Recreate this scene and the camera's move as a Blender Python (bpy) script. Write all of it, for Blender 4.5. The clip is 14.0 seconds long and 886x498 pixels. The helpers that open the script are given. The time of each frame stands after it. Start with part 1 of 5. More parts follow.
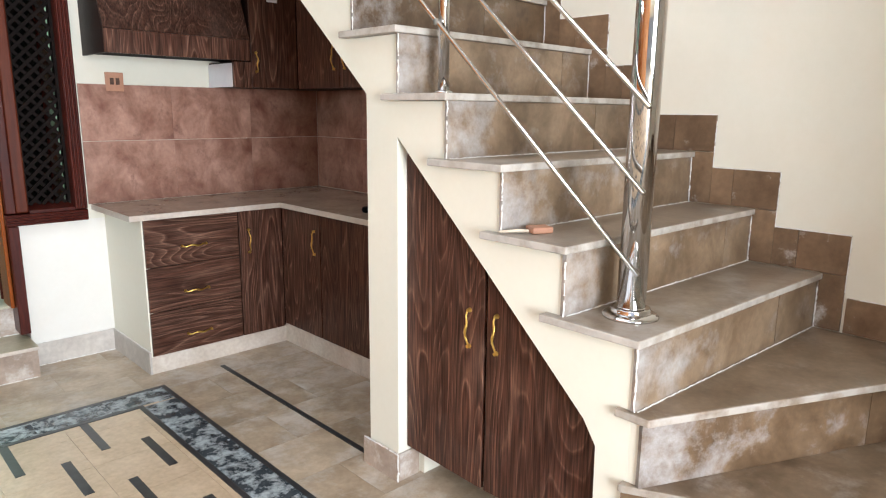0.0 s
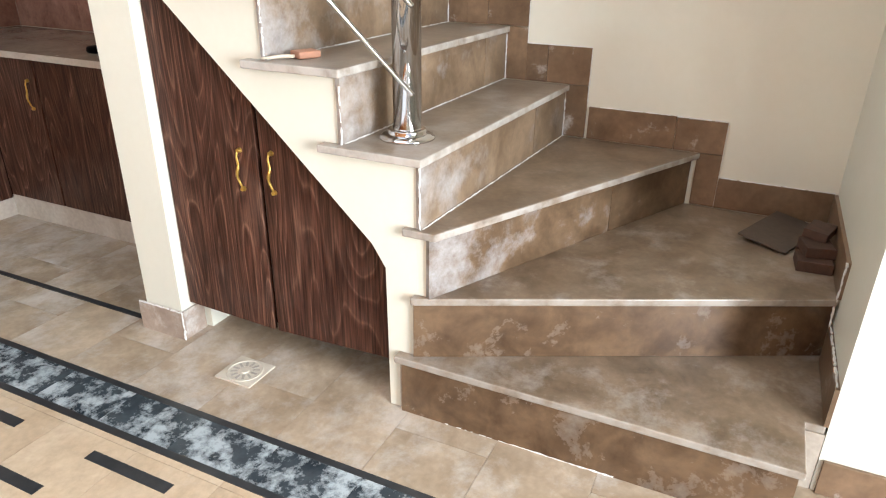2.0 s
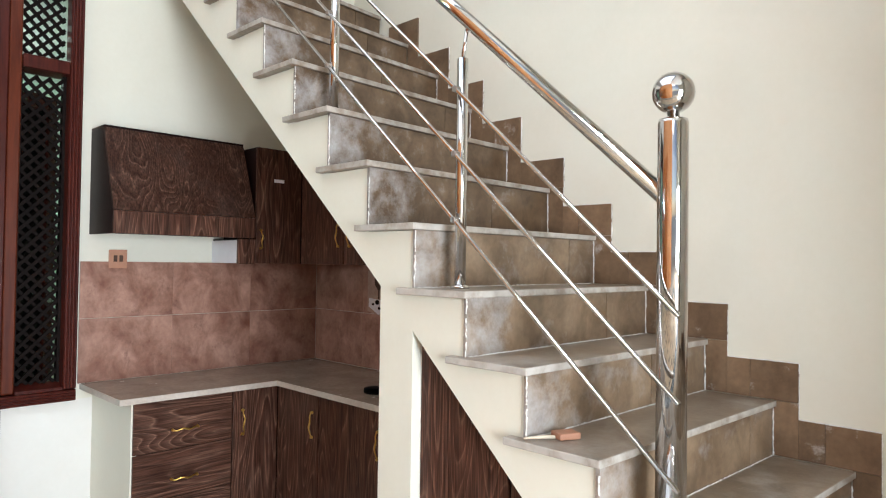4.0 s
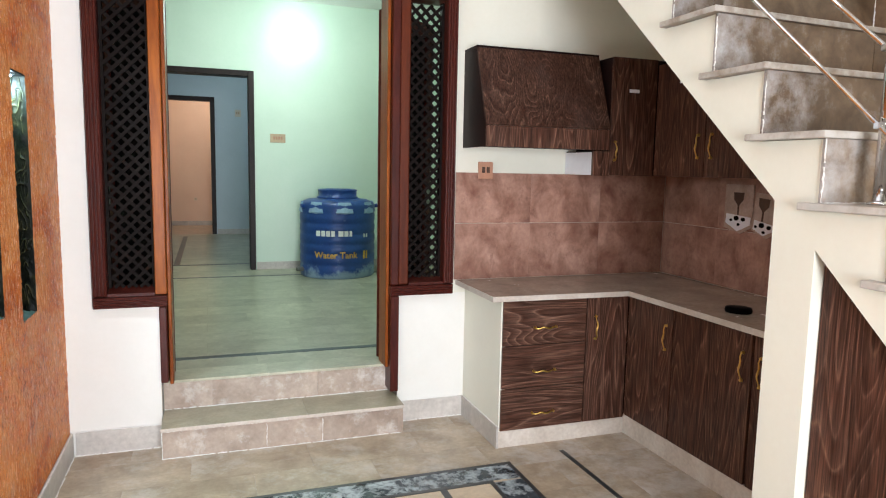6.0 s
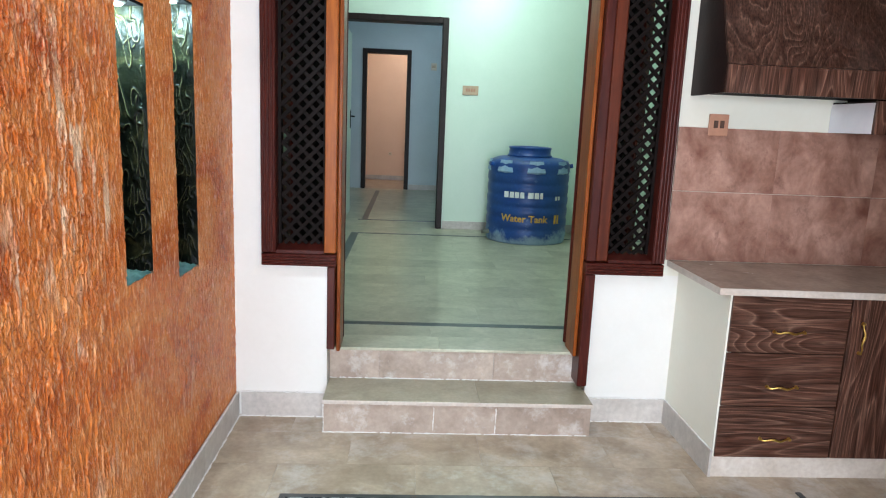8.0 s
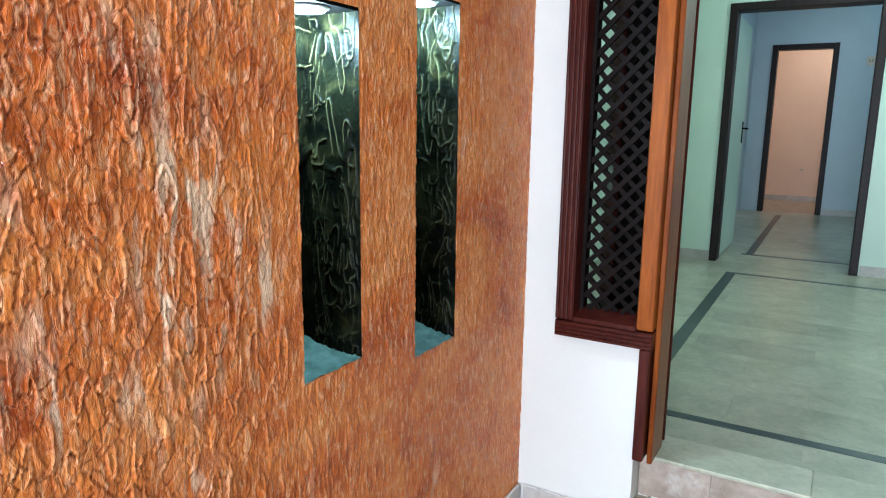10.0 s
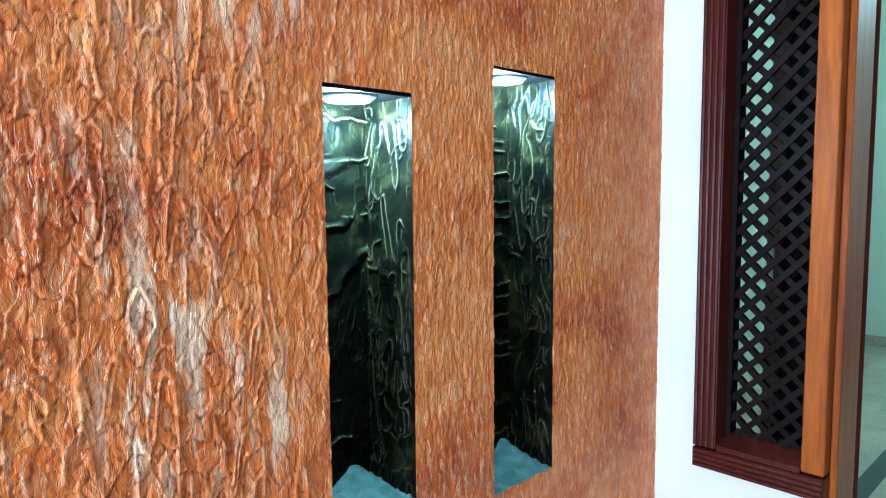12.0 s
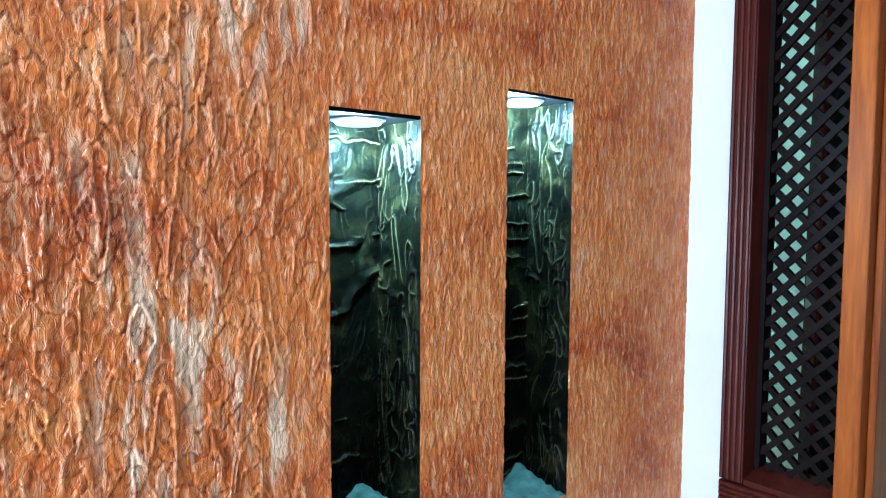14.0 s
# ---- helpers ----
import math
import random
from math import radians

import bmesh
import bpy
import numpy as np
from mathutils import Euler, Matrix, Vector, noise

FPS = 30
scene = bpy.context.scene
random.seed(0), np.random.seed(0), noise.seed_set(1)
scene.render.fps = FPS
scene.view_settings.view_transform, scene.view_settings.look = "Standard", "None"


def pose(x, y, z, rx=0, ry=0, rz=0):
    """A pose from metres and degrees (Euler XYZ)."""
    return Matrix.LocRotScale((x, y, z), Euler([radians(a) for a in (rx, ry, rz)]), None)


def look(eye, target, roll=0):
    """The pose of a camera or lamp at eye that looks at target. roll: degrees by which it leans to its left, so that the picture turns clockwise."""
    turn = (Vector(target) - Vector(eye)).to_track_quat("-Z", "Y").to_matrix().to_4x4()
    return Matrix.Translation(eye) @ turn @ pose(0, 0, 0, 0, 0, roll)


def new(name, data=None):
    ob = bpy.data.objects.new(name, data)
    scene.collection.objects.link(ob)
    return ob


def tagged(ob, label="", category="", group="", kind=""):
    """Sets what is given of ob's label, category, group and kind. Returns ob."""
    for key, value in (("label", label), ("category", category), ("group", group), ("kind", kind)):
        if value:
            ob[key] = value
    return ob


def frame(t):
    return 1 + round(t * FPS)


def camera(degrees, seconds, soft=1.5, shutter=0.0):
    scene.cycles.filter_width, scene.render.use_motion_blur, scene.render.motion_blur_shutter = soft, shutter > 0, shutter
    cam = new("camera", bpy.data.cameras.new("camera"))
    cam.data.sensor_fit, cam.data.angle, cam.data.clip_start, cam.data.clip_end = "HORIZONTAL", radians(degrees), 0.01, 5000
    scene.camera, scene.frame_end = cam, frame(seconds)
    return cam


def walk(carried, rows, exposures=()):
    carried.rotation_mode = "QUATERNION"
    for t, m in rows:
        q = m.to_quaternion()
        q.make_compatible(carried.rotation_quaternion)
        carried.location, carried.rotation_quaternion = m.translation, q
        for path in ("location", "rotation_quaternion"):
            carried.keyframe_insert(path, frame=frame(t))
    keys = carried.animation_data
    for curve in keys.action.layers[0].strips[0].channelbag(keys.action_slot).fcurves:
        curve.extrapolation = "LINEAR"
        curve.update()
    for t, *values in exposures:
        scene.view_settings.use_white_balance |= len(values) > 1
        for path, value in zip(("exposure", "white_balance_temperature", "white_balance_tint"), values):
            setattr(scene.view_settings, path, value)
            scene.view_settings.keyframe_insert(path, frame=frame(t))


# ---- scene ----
cam = camera(67.1, 14.0, soft=1.15)
PATH = [
    (0, (0.078, -4.126, 1.429), (1.438, -2.717, 1.022), 0.6),
    (0.5, (0.083, -4.1, 1.42), (1.699, -3.031, 0.924), -0.2),
    (1, (0.084, -4.097, 1.401), (1.743, -3.178, 0.767), 0.2),
    (1.5, (0.091, -4.085, 1.376), (1.71, -3.285, 0.515), 0.2),
    (2, (0.085, -4.065, 1.369), (1.732, -3.299, 0.533), 0.8),
    (2.5, (0.067, -4.043, 1.425), (1.836, -3.283, 0.882), 0.9),
    (3, (0.057, -4.03, 1.49), (1.806, -3.095, 1.234), 0.6),
    (3.5, (0.056, -4.013, 1.548), (1.682, -2.848, 1.547), 0.6),
    (4, (0.04, -3.997, 1.574), (1.461, -2.59, 1.614), 0.8),
    (4.2, (0.035, -3.99, 1.569), (1.342, -2.476, 1.575), 1.2),
    (6.3, (-0.206, -3.87, 1.564), (0.403, -1.981, 1.32), 1.5),
    (6.5, (-0.205, -3.851, 1.548), (0.366, -1.95, 1.3), 1.8),
    (7, (-0.157, -3.708, 1.542), (0.171, -1.753, 1.278), 0.4),
    (7.5, (-0.077, -3.547, 1.538), (0.053, -1.576, 1.23), 0.8),
    (8, (-0.08, -3.284, 1.514), (0.033, -1.321, 1.148), 2.4),
    (8.5, (-0.071, -3.028, 1.528), (-0.061, -1.063, 1.159), 0.6),
    (9, (0.032, -2.782, 1.535), (-0.36, -0.847, 1.218), 1.2),
    (9.2, (0.054, -2.689, 1.542), (-0.473, -0.788, 1.21), 1.4),
    (11.3, (0.091, -2.036, 1.637), (-1.307, -0.633, 1.355), -0.8),
    (11.5, (0.079, -2.02, 1.639), (-1.301, -0.59, 1.418), -1.5),
    (12, (0.11, -1.966, 1.652), (-1.316, -0.575, 1.472), -0.5),
    (12.5, (0.143, -1.935, 1.645), (-1.395, -0.664, 1.512), -0.2),
    (13, (0.151, -1.93, 1.648), (-1.497, -0.806, 1.512), -0.3),
    (13.5, (0.161, -1.921, 1.651), (-1.482, -0.791, 1.495), -0.9),
    (14, (0.174, -1.899, 1.665), (-1.358, -0.621, 1.532), 0.3),
]
walk(cam, [(t, look(eye, target, roll)) for t, eye, target, roll in PATH],
     [(0, 0.1, 6150, 10), (1, 0.25, 6050, 9), (2, 0.25, 6100, 9), (3.5, 0.1, 6000, 7), (4.2, -0.08, 6000, 8), (6.3, 0.06, 6250, 12), (7.5, 0.06, 5900, 11), (9.2, 0.02, 5850, 11), (11.3, 0.36, 4750, 2), (12.5, 0.30, 4850, 2), (14, 0.31, 4750, 2)])

# ---- light ----
TOP = 4.0                                   # wall head
XL, XR, XS, YE = -0.92, 2.80, 1.62, -4.40   # texture wall, stair wall, stringer face, end wall
world = bpy.data.worlds.new("world")
scene.world = world
world.use_nodes = True
wn = world.node_tree
sky = wn.nodes.new("ShaderNodeTexSky")
sky.sky_type = "NISHITA"
sky.sun_disc = False
sky.sun_elevation, sky.sun_rotation = radians(38), radians(254)
wn.nodes["Background"].inputs["Strength"].default_value = 0.08
wn.links.new(sky.outputs[0], wn.nodes["Background"].inputs["Color"])


def lamp(name, kind, m, power, color=(1, 1, 1), size=0.1, size_y=None, angle=None):
    d = bpy.data.lights.new(name, kind)
    d.energy, d.color = power, color
    if kind == "AREA":
        d.size = size
        if size_y:
            d.shape, d.size_y = "RECTANGLE", size_y
    elif kind == "SUN":
        d.angle = radians(angle)
    else:
        d.shadow_soft_size = size
    ob = new(name, d)
    ob.matrix_world = m
    return ob


lamp("sun", "SUN", look((-6, -6, 6), (1.5, -2.5, 0.5)), 0.35, (1, 0.97, 0.93), angle=18)
# daylight area lamps: gate opening, assumed light well overhead, assumed street opening
lamp("gate_daylight", "AREA", look((-1.0, -5.3, 1.7), (2.4, -4.0, 1.0)), 3.5, (0.97, 0.98, 1.0), 1.8, 2.4)
lamp("well_daylight", "AREA", pose(0.45, -2.3, TOP + 0.02), 42, (0.96, 0.98, 1.0), 2.5, 2.2)
lamp("street_daylight", "AREA", look((0.2, -6.62, 1.2), (0.3, 0, 0.9)), 330, (0.96, 0.98, 1.0), 1.7, 2.0)


# ---- materials ----
def nodes_of(name):
    m = bpy.data.materials.new(name)
    m.use_nodes = True
    nt = m.node_tree
    return m, nt, nt.nodes["Principled BSDF"]


def coords(nt, stretch=(1, 1, 1), spread=1.0):
    """Metric object coordinates, shifted piece by piece."""
    tc, oi = nt.nodes.new("ShaderNodeTexCoord"), nt.nodes.new("ShaderNodeObjectInfo")
    mul = nt.nodes.new("ShaderNodeMath")
    mul.operation, mul.inputs[1].default_value = "MULTIPLY", 37.0 * spread
    nt.links.new(oi.outputs["Random"], mul.inputs[0])
    add = nt.nodes.new("ShaderNodeVectorMath")
    nt.links.new(tc.outputs["Object"], add.inputs[0])
    nt.links.new(mul.outputs[0], add.inputs[1])
    mp = nt.nodes.new("ShaderNodeMapping")
    mp.inputs["Scale"].default_value = stretch
    nt.links.new(add.outputs[0], mp.inputs["Vector"])
    return mp.outputs[0], oi.outputs["Random"]


def noise_node(nt, vec, scale, detail=4, rough=0.55, distort=0.0):
    n = nt.nodes.new("ShaderNodeTexNoise")
    n.inputs["Scale"].default_value, n.inputs["Detail"].default_value = scale, detail
    n.inputs["Roughness"].default_value, n.inputs["Distortion"].default_value = rough, distort
    nt.links.new(vec, n.inputs["Vector"])
    return n.outputs["Fac"]


def ramp(nt, fac, *stops):
    r = nt.nodes.new("ShaderNodeValToRGB")
    e = r.color_ramp.elements
    while len(e) < len(stops):
        e.new(0.5)
    for s, (p, c) in zip(e, stops):
        s.position = p
        s.color = (*c, 1) if not isinstance(c, (int, float)) else (c, c, c, 1)
    nt.links.new(fac, r.inputs[0])
    return r.outputs[0]


def mix(nt, fac, a, b, mode="MIX"):
    x = nt.nodes.new("ShaderNodeMix")
    x.data_type, x.blend_type = "RGBA", mode
    for val, sock in ((fac, x.inputs[0]), (a, x.inputs[6]), (b, x.inputs[7])):
        if isinstance(val, (int, float)):
            sock.default_value = val
        elif isinstance(val, tuple):
            sock.default_value = (*val, 1)
        else:
            nt.links.new(val, sock)
    return x.outputs[2]


def bump(nt, bsdf, height, strength=0.2, dist=0.005):
    b = nt.nodes.new("ShaderNodeBump")
    b.inputs["Strength"].default_value, b.inputs["Distance"].default_value = strength, dist
    nt.links.new(height, b.inputs["Height"])
    nt.links.new(b.outputs[0], bsdf.inputs["Normal"])


def surface(name, c1, c2, scale=3.0, stretch=(1, 1, 1), rough=0.5, metal=0.0, relief=0.1, fine=60.0,
            stain=None, stain_scale=2.0, stain_from=0.55, stain_to=0.7, spread=1.0, vary=0.0, coat=0.0, spec=0.5, edge=None, edge_axis=0, grit=0.25, rim=None):
    """Two-scale variation: broad mottling, fine grain, and optional stains of one colour."""
    m, nt, b = nodes_of(name)
    v, rnd = coords(nt, stretch, spread)
    col = ramp(nt, noise_node(nt, v, scale, 6, 0.6, 0.4), (0.3, c1), (0.7, c2))
    grain = noise_node(nt, v, fine, 3)
    col = mix(nt, grit, col, ramp(nt, grain, (0.3, 0.35), (0.7, 0.75)), "OVERLAY")
    if vary:
        col = mix(nt, vary, col, ramp(nt, rnd, (0.0, 0.25), (1.0, 0.8)), "OVERLAY")
    if stain:
        raw = noise_node(nt, v, stain_scale, 9, 0.72, 0.12)
        if edge:
            tc, sep, mr, ad = (nt.nodes.new(k) for k in ("ShaderNodeTexCoord", "ShaderNodeSeparateXYZ", "ShaderNodeMapRange", "ShaderNodeMath"))
            nt.links.new(tc.outputs["Object"], sep.inputs[0])
            nt.links.new(sep.outputs[edge_axis], mr.inputs["Value"])
            for key, val in zip(("From Min", "From Max", "To Min", "To Max"), edge):
                mr.inputs[key].default_value = val
            nt.links.new(raw, ad.inputs[0])
            nt.links.new(mr.outputs[0], ad.inputs[1])
            raw = ad.outputs[0]
        f = ramp(nt, raw, (stain_from, 0.0), (stain_to, 1.0))
        col = mix(nt, f, col, stain)
        rr = ramp(nt, f, (0, rough), (1, min(1.0, rough + 0.3)))
        nt.links.new(rr, b.inputs["Roughness"])
    else:
        b.inputs["Roughness"].default_value = rough
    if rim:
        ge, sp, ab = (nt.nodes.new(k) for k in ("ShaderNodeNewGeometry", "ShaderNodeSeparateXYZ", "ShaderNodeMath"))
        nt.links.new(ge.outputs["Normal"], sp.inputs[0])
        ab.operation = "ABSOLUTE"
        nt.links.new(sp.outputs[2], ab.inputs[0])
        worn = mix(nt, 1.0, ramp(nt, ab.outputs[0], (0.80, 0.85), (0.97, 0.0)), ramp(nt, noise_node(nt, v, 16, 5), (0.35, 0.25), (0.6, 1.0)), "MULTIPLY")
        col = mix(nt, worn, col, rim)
    nt.links.new(col, b.inputs["Base Color"])
    b.inputs["Metallic"].default_value = metal
    b.inputs["Coat Weight"].default_value = coat
    b.inputs["Specular IOR Level"].default_value = spec
    if relief:
        bump(nt, b, grain, relief)
    return m


def wood(name, dark, light, along="z", rough=0.38, rings=13.0):
    """Laminate with cathedral figures in places, straight grain elsewhere, fine pores along the grain."""
    m, nt, b = nodes_of(name)
    axis = {"x": 0, "y": 1, "z": 2, "slope": 2}[along]
    stretch = lambda across, length: tuple(length if i == axis else across for i in range(3))
    v, rnd = coords(nt, stretch(7.0, 1.0))
    n = noise_node(nt, v, 1.0, 1.0, 0.30, 0.06)
    k = nt.nodes.new("ShaderNodeMath")
    k.operation, k.inputs[1].default_value = "MULTIPLY", rings * 1.35
    nt.links.new(n, k.inputs[0])
    p = nt.nodes.new("ShaderNodeMath")
    p.operation = "FRACT"
    nt.links.new(k.outputs[0], p.inputs[0])
    line = ramp(nt, p.outputs[0], (0.0, 0.20), (0.08, 0.72), (0.18, 0.28), (0.5, 0.14), (0.88, 0.0), (1.0, 0.20))
    # the pale lines fade out over wide stretches of the board
    v4, _ = coords(nt, stretch(3.2, 1.1))
    show = ramp(nt, noise_node(nt, v4, 1.3, 2), (0.36, 0.30), (0.60, 1.0))
    line = mix(nt, 1.0, line, show, "MULTIPLY")
    v2, _ = coords(nt, stretch(170, 7))
    fib = noise_node(nt, v2, 1.0, 3)
    v5, _ = coords(nt, stretch(48, 1.6))
    streak = noise_node(nt, v5, 1.0, 4, 0.6)
    col = mix(nt, line, dark, light)
    col = mix(nt, 0.75, col, ramp(nt, fib, (0.34, 0.16), (0.66, 0.84)), "OVERLAY")
    col = mix(nt, 0.50, col, ramp(nt, streak, (0.34, 0.20), (0.66, 0.82)), "OVERLAY")
    v3, _ = coords(nt, (1, 1, 1))
    dust = ramp(nt, noise_node(nt, v3, 4, 5), (0.55, 0.0), (0.95, 0.07))
    col = mix(nt, dust, col, (0.45, 0.4, 0.36))
    nt.links.new(col, b.inputs["Base Color"])
    b.inputs["Roughness"].default_value = rough
    b.inputs["Specular IOR Level"].default_value = 0.16
    bump(nt, b, fib, 0.18, 0.002)
    return m


def plain(name, c, rough=0.5, metal=0.0, emit=0.0, spec=0.4):
    m, nt, b = nodes_of(name)
    v, _ = coords(nt)
    f = noise_node(nt, v, 25, 4)
    nt.links.new(mix(nt, 0.2, (c[0], c[1], c[2]), ramp(nt, f, (0.3, 0.3), (0.7, 0.7)), "OVERLAY"), b.inputs["Base Color"])
    b.inputs["Roughness"].default_value, b.inputs["Metallic"].default_value = rough, metal
    b.inputs["Specular IOR Level"].default_value = spec
    if emit:
        b.inputs["Emission Color"].default_value = (*c, 1)
        b.inputs["Emission Strength"].default_value = emit
    return m


CREAM = surface("cream_paint", (0.675, 0.66, 0.56), (0.73, 0.715, 0.615), 1.2, rough=0.55, relief=0.012, fine=40, grit=0.05)
WHITE = surface("white_paint", (0.69, 0.68, 0.635), (0.745, 0.735, 0.70), 1.5, rough=0.5, relief=0.015, fine=40, grit=0.05)
MINT = surface("mint_paint", (0.60, 0.74, 0.62), (0.66, 0.79, 0.67), 1.2, rough=0.5, relief=0.012, fine=40, grit=0.05)
BLUE = surface("pale_blue_paint", (0.50, 0.58, 0.61), (0.55, 0.64, 0.67), 1.2, rough=0.5, relief=0.012, fine=40, grit=0.05)
PEACH = surface("peach_paint", (0.72, 0.52, 0.38), (0.78, 0.58, 0.44), 1.2, rough=0.5, relief=0.012, fine=40, grit=0.05)
DUST = (0.62, 0.60, 0.57)
STAIR_TILE = surface("brown_stair_tile", (0.115, 0.074, 0.042), (0.275, 0.195, 0.125), 7, rough=0.30, relief=0.05, fine=40,
                     stain=(0.53, 0.535, 0.54), stain_scale=6.5, stain_from=0.54, stain_to=1.0, vary=0.25, edge=(-0.60, -0.22, 0.22, 0.0))
TREAD = surface("dusty_tread_tile", (0.155, 0.117, 0.080), (0.30, 0.24, 0.178), 5, rough=0.32, relief=0.05, fine=50,
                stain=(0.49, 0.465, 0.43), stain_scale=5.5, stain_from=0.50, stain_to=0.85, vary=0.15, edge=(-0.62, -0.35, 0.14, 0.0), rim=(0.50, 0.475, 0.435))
WIND_TREAD = surface("brown_winder_tread_tile", (0.120, 0.082, 0.050), (0.245, 0.180, 0.122), 6, rough=0.30, relief=0.05, fine=50,
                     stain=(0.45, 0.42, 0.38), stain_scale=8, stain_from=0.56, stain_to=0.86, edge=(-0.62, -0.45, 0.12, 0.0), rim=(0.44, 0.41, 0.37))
WIND_RISER = surface("smeared_brown_riser_tile", (0.070, 0.041, 0.021), (0.190, 0.125, 0.074), 7, rough=0.28, relief=0.05, fine=40,
                     stain=(0.50, 0.515, 0.53), stain_scale=7, stain_from=0.57, stain_to=1.0, vary=0.12, edge=(-0.60, -0.15, 0.22, 0.0))
# Two lowest steps: cleaner tile, base also darkened for the shade at their foot.
CLEAN_SHADED_RISER = surface("clean_shaded_brown_riser_tile", (0.052, 0.028, 0.014), (0.150, 0.094, 0.052), 8, rough=0.26, relief=0.05, fine=40,
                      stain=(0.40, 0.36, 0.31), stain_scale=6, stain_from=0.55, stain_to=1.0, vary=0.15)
CLEAN_SHADED_TREAD = surface("worn_shaded_brown_tread_tile", (0.110, 0.074, 0.044), (0.245, 0.180, 0.120), 6, rough=0.28, relief=0.05, fine=50,
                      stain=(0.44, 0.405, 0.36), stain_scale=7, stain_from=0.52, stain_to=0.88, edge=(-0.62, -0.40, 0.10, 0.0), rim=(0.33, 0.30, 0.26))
SKIRT_TILE = surface("brown_skirting_tile", (0.105, 0.064, 0.036), (0.205, 0.132, 0.078), 6, rough=0.4, relief=0.08, fine=50,
                     stain=DUST, stain_scale=5, stain_from=0.60, stain_to=0.76, vary=0.35)
FLOOR_TILE = surface("beige_floor_tile", (0.255, 0.188, 0.122), (0.455, 0.365, 0.265), 5, rough=0.3, relief=0.04, fine=45,
                     stain=DUST, stain_scale=3.6, stain_from=0.50, stain_to=0.80, vary=0.07)
DUSTY_TILE = surface("beige_floor_tile_under_plaster_dust", (0.255, 0.188, 0.122), (0.455, 0.365, 0.265), 5, rough=0.45, relief=0.05, fine=45,
                     stain=(0.66, 0.64, 0.61), stain_scale=4.2, stain_from=0.45, stain_to=0.84, vary=0.04)
FIELD_TILE = surface("light_beige_tile", (0.42, 0.315, 0.205), (0.58, 0.46, 0.33), 5, rough=0.3, relief=0.04, fine=45, vary=0.14,
                     stain=(0.62, 0.55, 0.46), stain_scale=6, stain_from=0.6, stain_to=0.85)
GREY_TILE = surface("grey_skirting_tile", (0.38, 0.35, 0.32), (0.52, 0.49, 0.45), 5, rough=0.4, relief=0.05, fine=40, vary=0.2)
STEP_TILE = surface("pinkish_step_tile", (0.28, 0.215, 0.17), (0.44, 0.36, 0.295), 6, rough=0.35, relief=0.05, fine=50,
                    stain=DUST, stain_scale=8, stain_from=0.52, stain_to=0.75, vary=0.08)
HALL_TILE = surface("hall_floor_tile", (0.335, 0.335, 0.245), (0.51, 0.50, 0.385), 5, rough=0.32, relief=0.03, fine=40, vary=0.22,
                    stain=(0.58, 0.58, 0.52), stain_scale=4, stain_from=0.60, stain_to=0.85)
STEP_TREAD = surface("olive_step_tread_tile", (0.26, 0.225, 0.150), (0.40, 0.355, 0.255), 6, rough=0.3, relief=0.04, fine=50,
                     stain=(0.45, 0.42, 0.36), stain_scale=6, stain_from=0.58, stain_to=0.85)
SPLASH = surface("red_brown_wall_tile", (0.165, 0.066, 0.043), (0.45, 0.270, 0.205), 6.5, (1, 1, 0.8), rough=0.30, relief=0.05, fine=60,
                 stain=(0.115, 0.042, 0.030), stain_scale=11, stain_from=0.56, stain_to=0.80, vary=0.10)
BAND = surface("blue_black_marble", (0.02, 0.028, 0.035), (0.06, 0.075, 0.085), 9, rough=0.25, relief=0.03, fine=50,
               stain=(0.42, 0.47, 0.49), stain_scale=13, stain_from=0.47, stain_to=0.60)
BLACK_TILE = surface("black_tile_strip", (0.018, 0.02, 0.022), (0.04, 0.042, 0.045), 12, rough=0.3, relief=0.03)
TOE_TILE = surface("pale_dusty_toe_tile", (0.47, 0.41, 0.345), (0.62, 0.565, 0.50), 6, rough=0.4, relief=0.05, fine=50)
GROUT = surface("grout", (0.33, 0.275, 0.215), (0.45, 0.395, 0.33), 8, rough=0.9, relief=0.2)
COUNTER = surface("brown_marble_worktop", (0.24, 0.19, 0.145), (0.35, 0.285, 0.225), 5, rough=0.22, relief=0.02, fine=40,
                  stain=(0.55, 0.49, 0.43), stain_scale=3, stain_from=0.6, stain_to=0.8)
COUNTER_EDGE = surface("polished_stone_edge", (0.46, 0.40, 0.34), (0.56, 0.50, 0.44), 6, rough=0.3)
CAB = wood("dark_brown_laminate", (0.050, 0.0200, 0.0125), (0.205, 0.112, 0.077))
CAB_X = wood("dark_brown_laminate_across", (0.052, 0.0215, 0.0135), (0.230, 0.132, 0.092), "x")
# Same laminate for the hood front, darkened for the shade under the stairs.
CAB_SLOPE_SHADED = wood("shaded_brown_sloping_laminate", (0.034, 0.0140, 0.0090), (0.135, 0.074, 0.050), "slope")
CAB_RED = wood("red_brown_cupboard_laminate", (0.050, 0.0195, 0.0120), (0.190, 0.100, 0.066), rings=12.0, rough=0.33)
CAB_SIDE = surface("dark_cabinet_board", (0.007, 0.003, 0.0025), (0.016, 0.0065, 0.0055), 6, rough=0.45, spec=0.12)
RED_WOOD = surface("dark_red_varnished_wood", (0.030, 0.0050, 0.0040), (0.076, 0.0140, 0.0085), 5, (8, 8, 0.8), rough=0.30, relief=0.06, fine=30, spec=0.2)
BROWN_JAMB = surface("red_brown_varnished_wood", (0.052, 0.0095, 0.0045), (0.110, 0.0235, 0.0085), 4, (9, 9, 0.7), rough=0.30, relief=0.06, fine=30, spec=0.2)
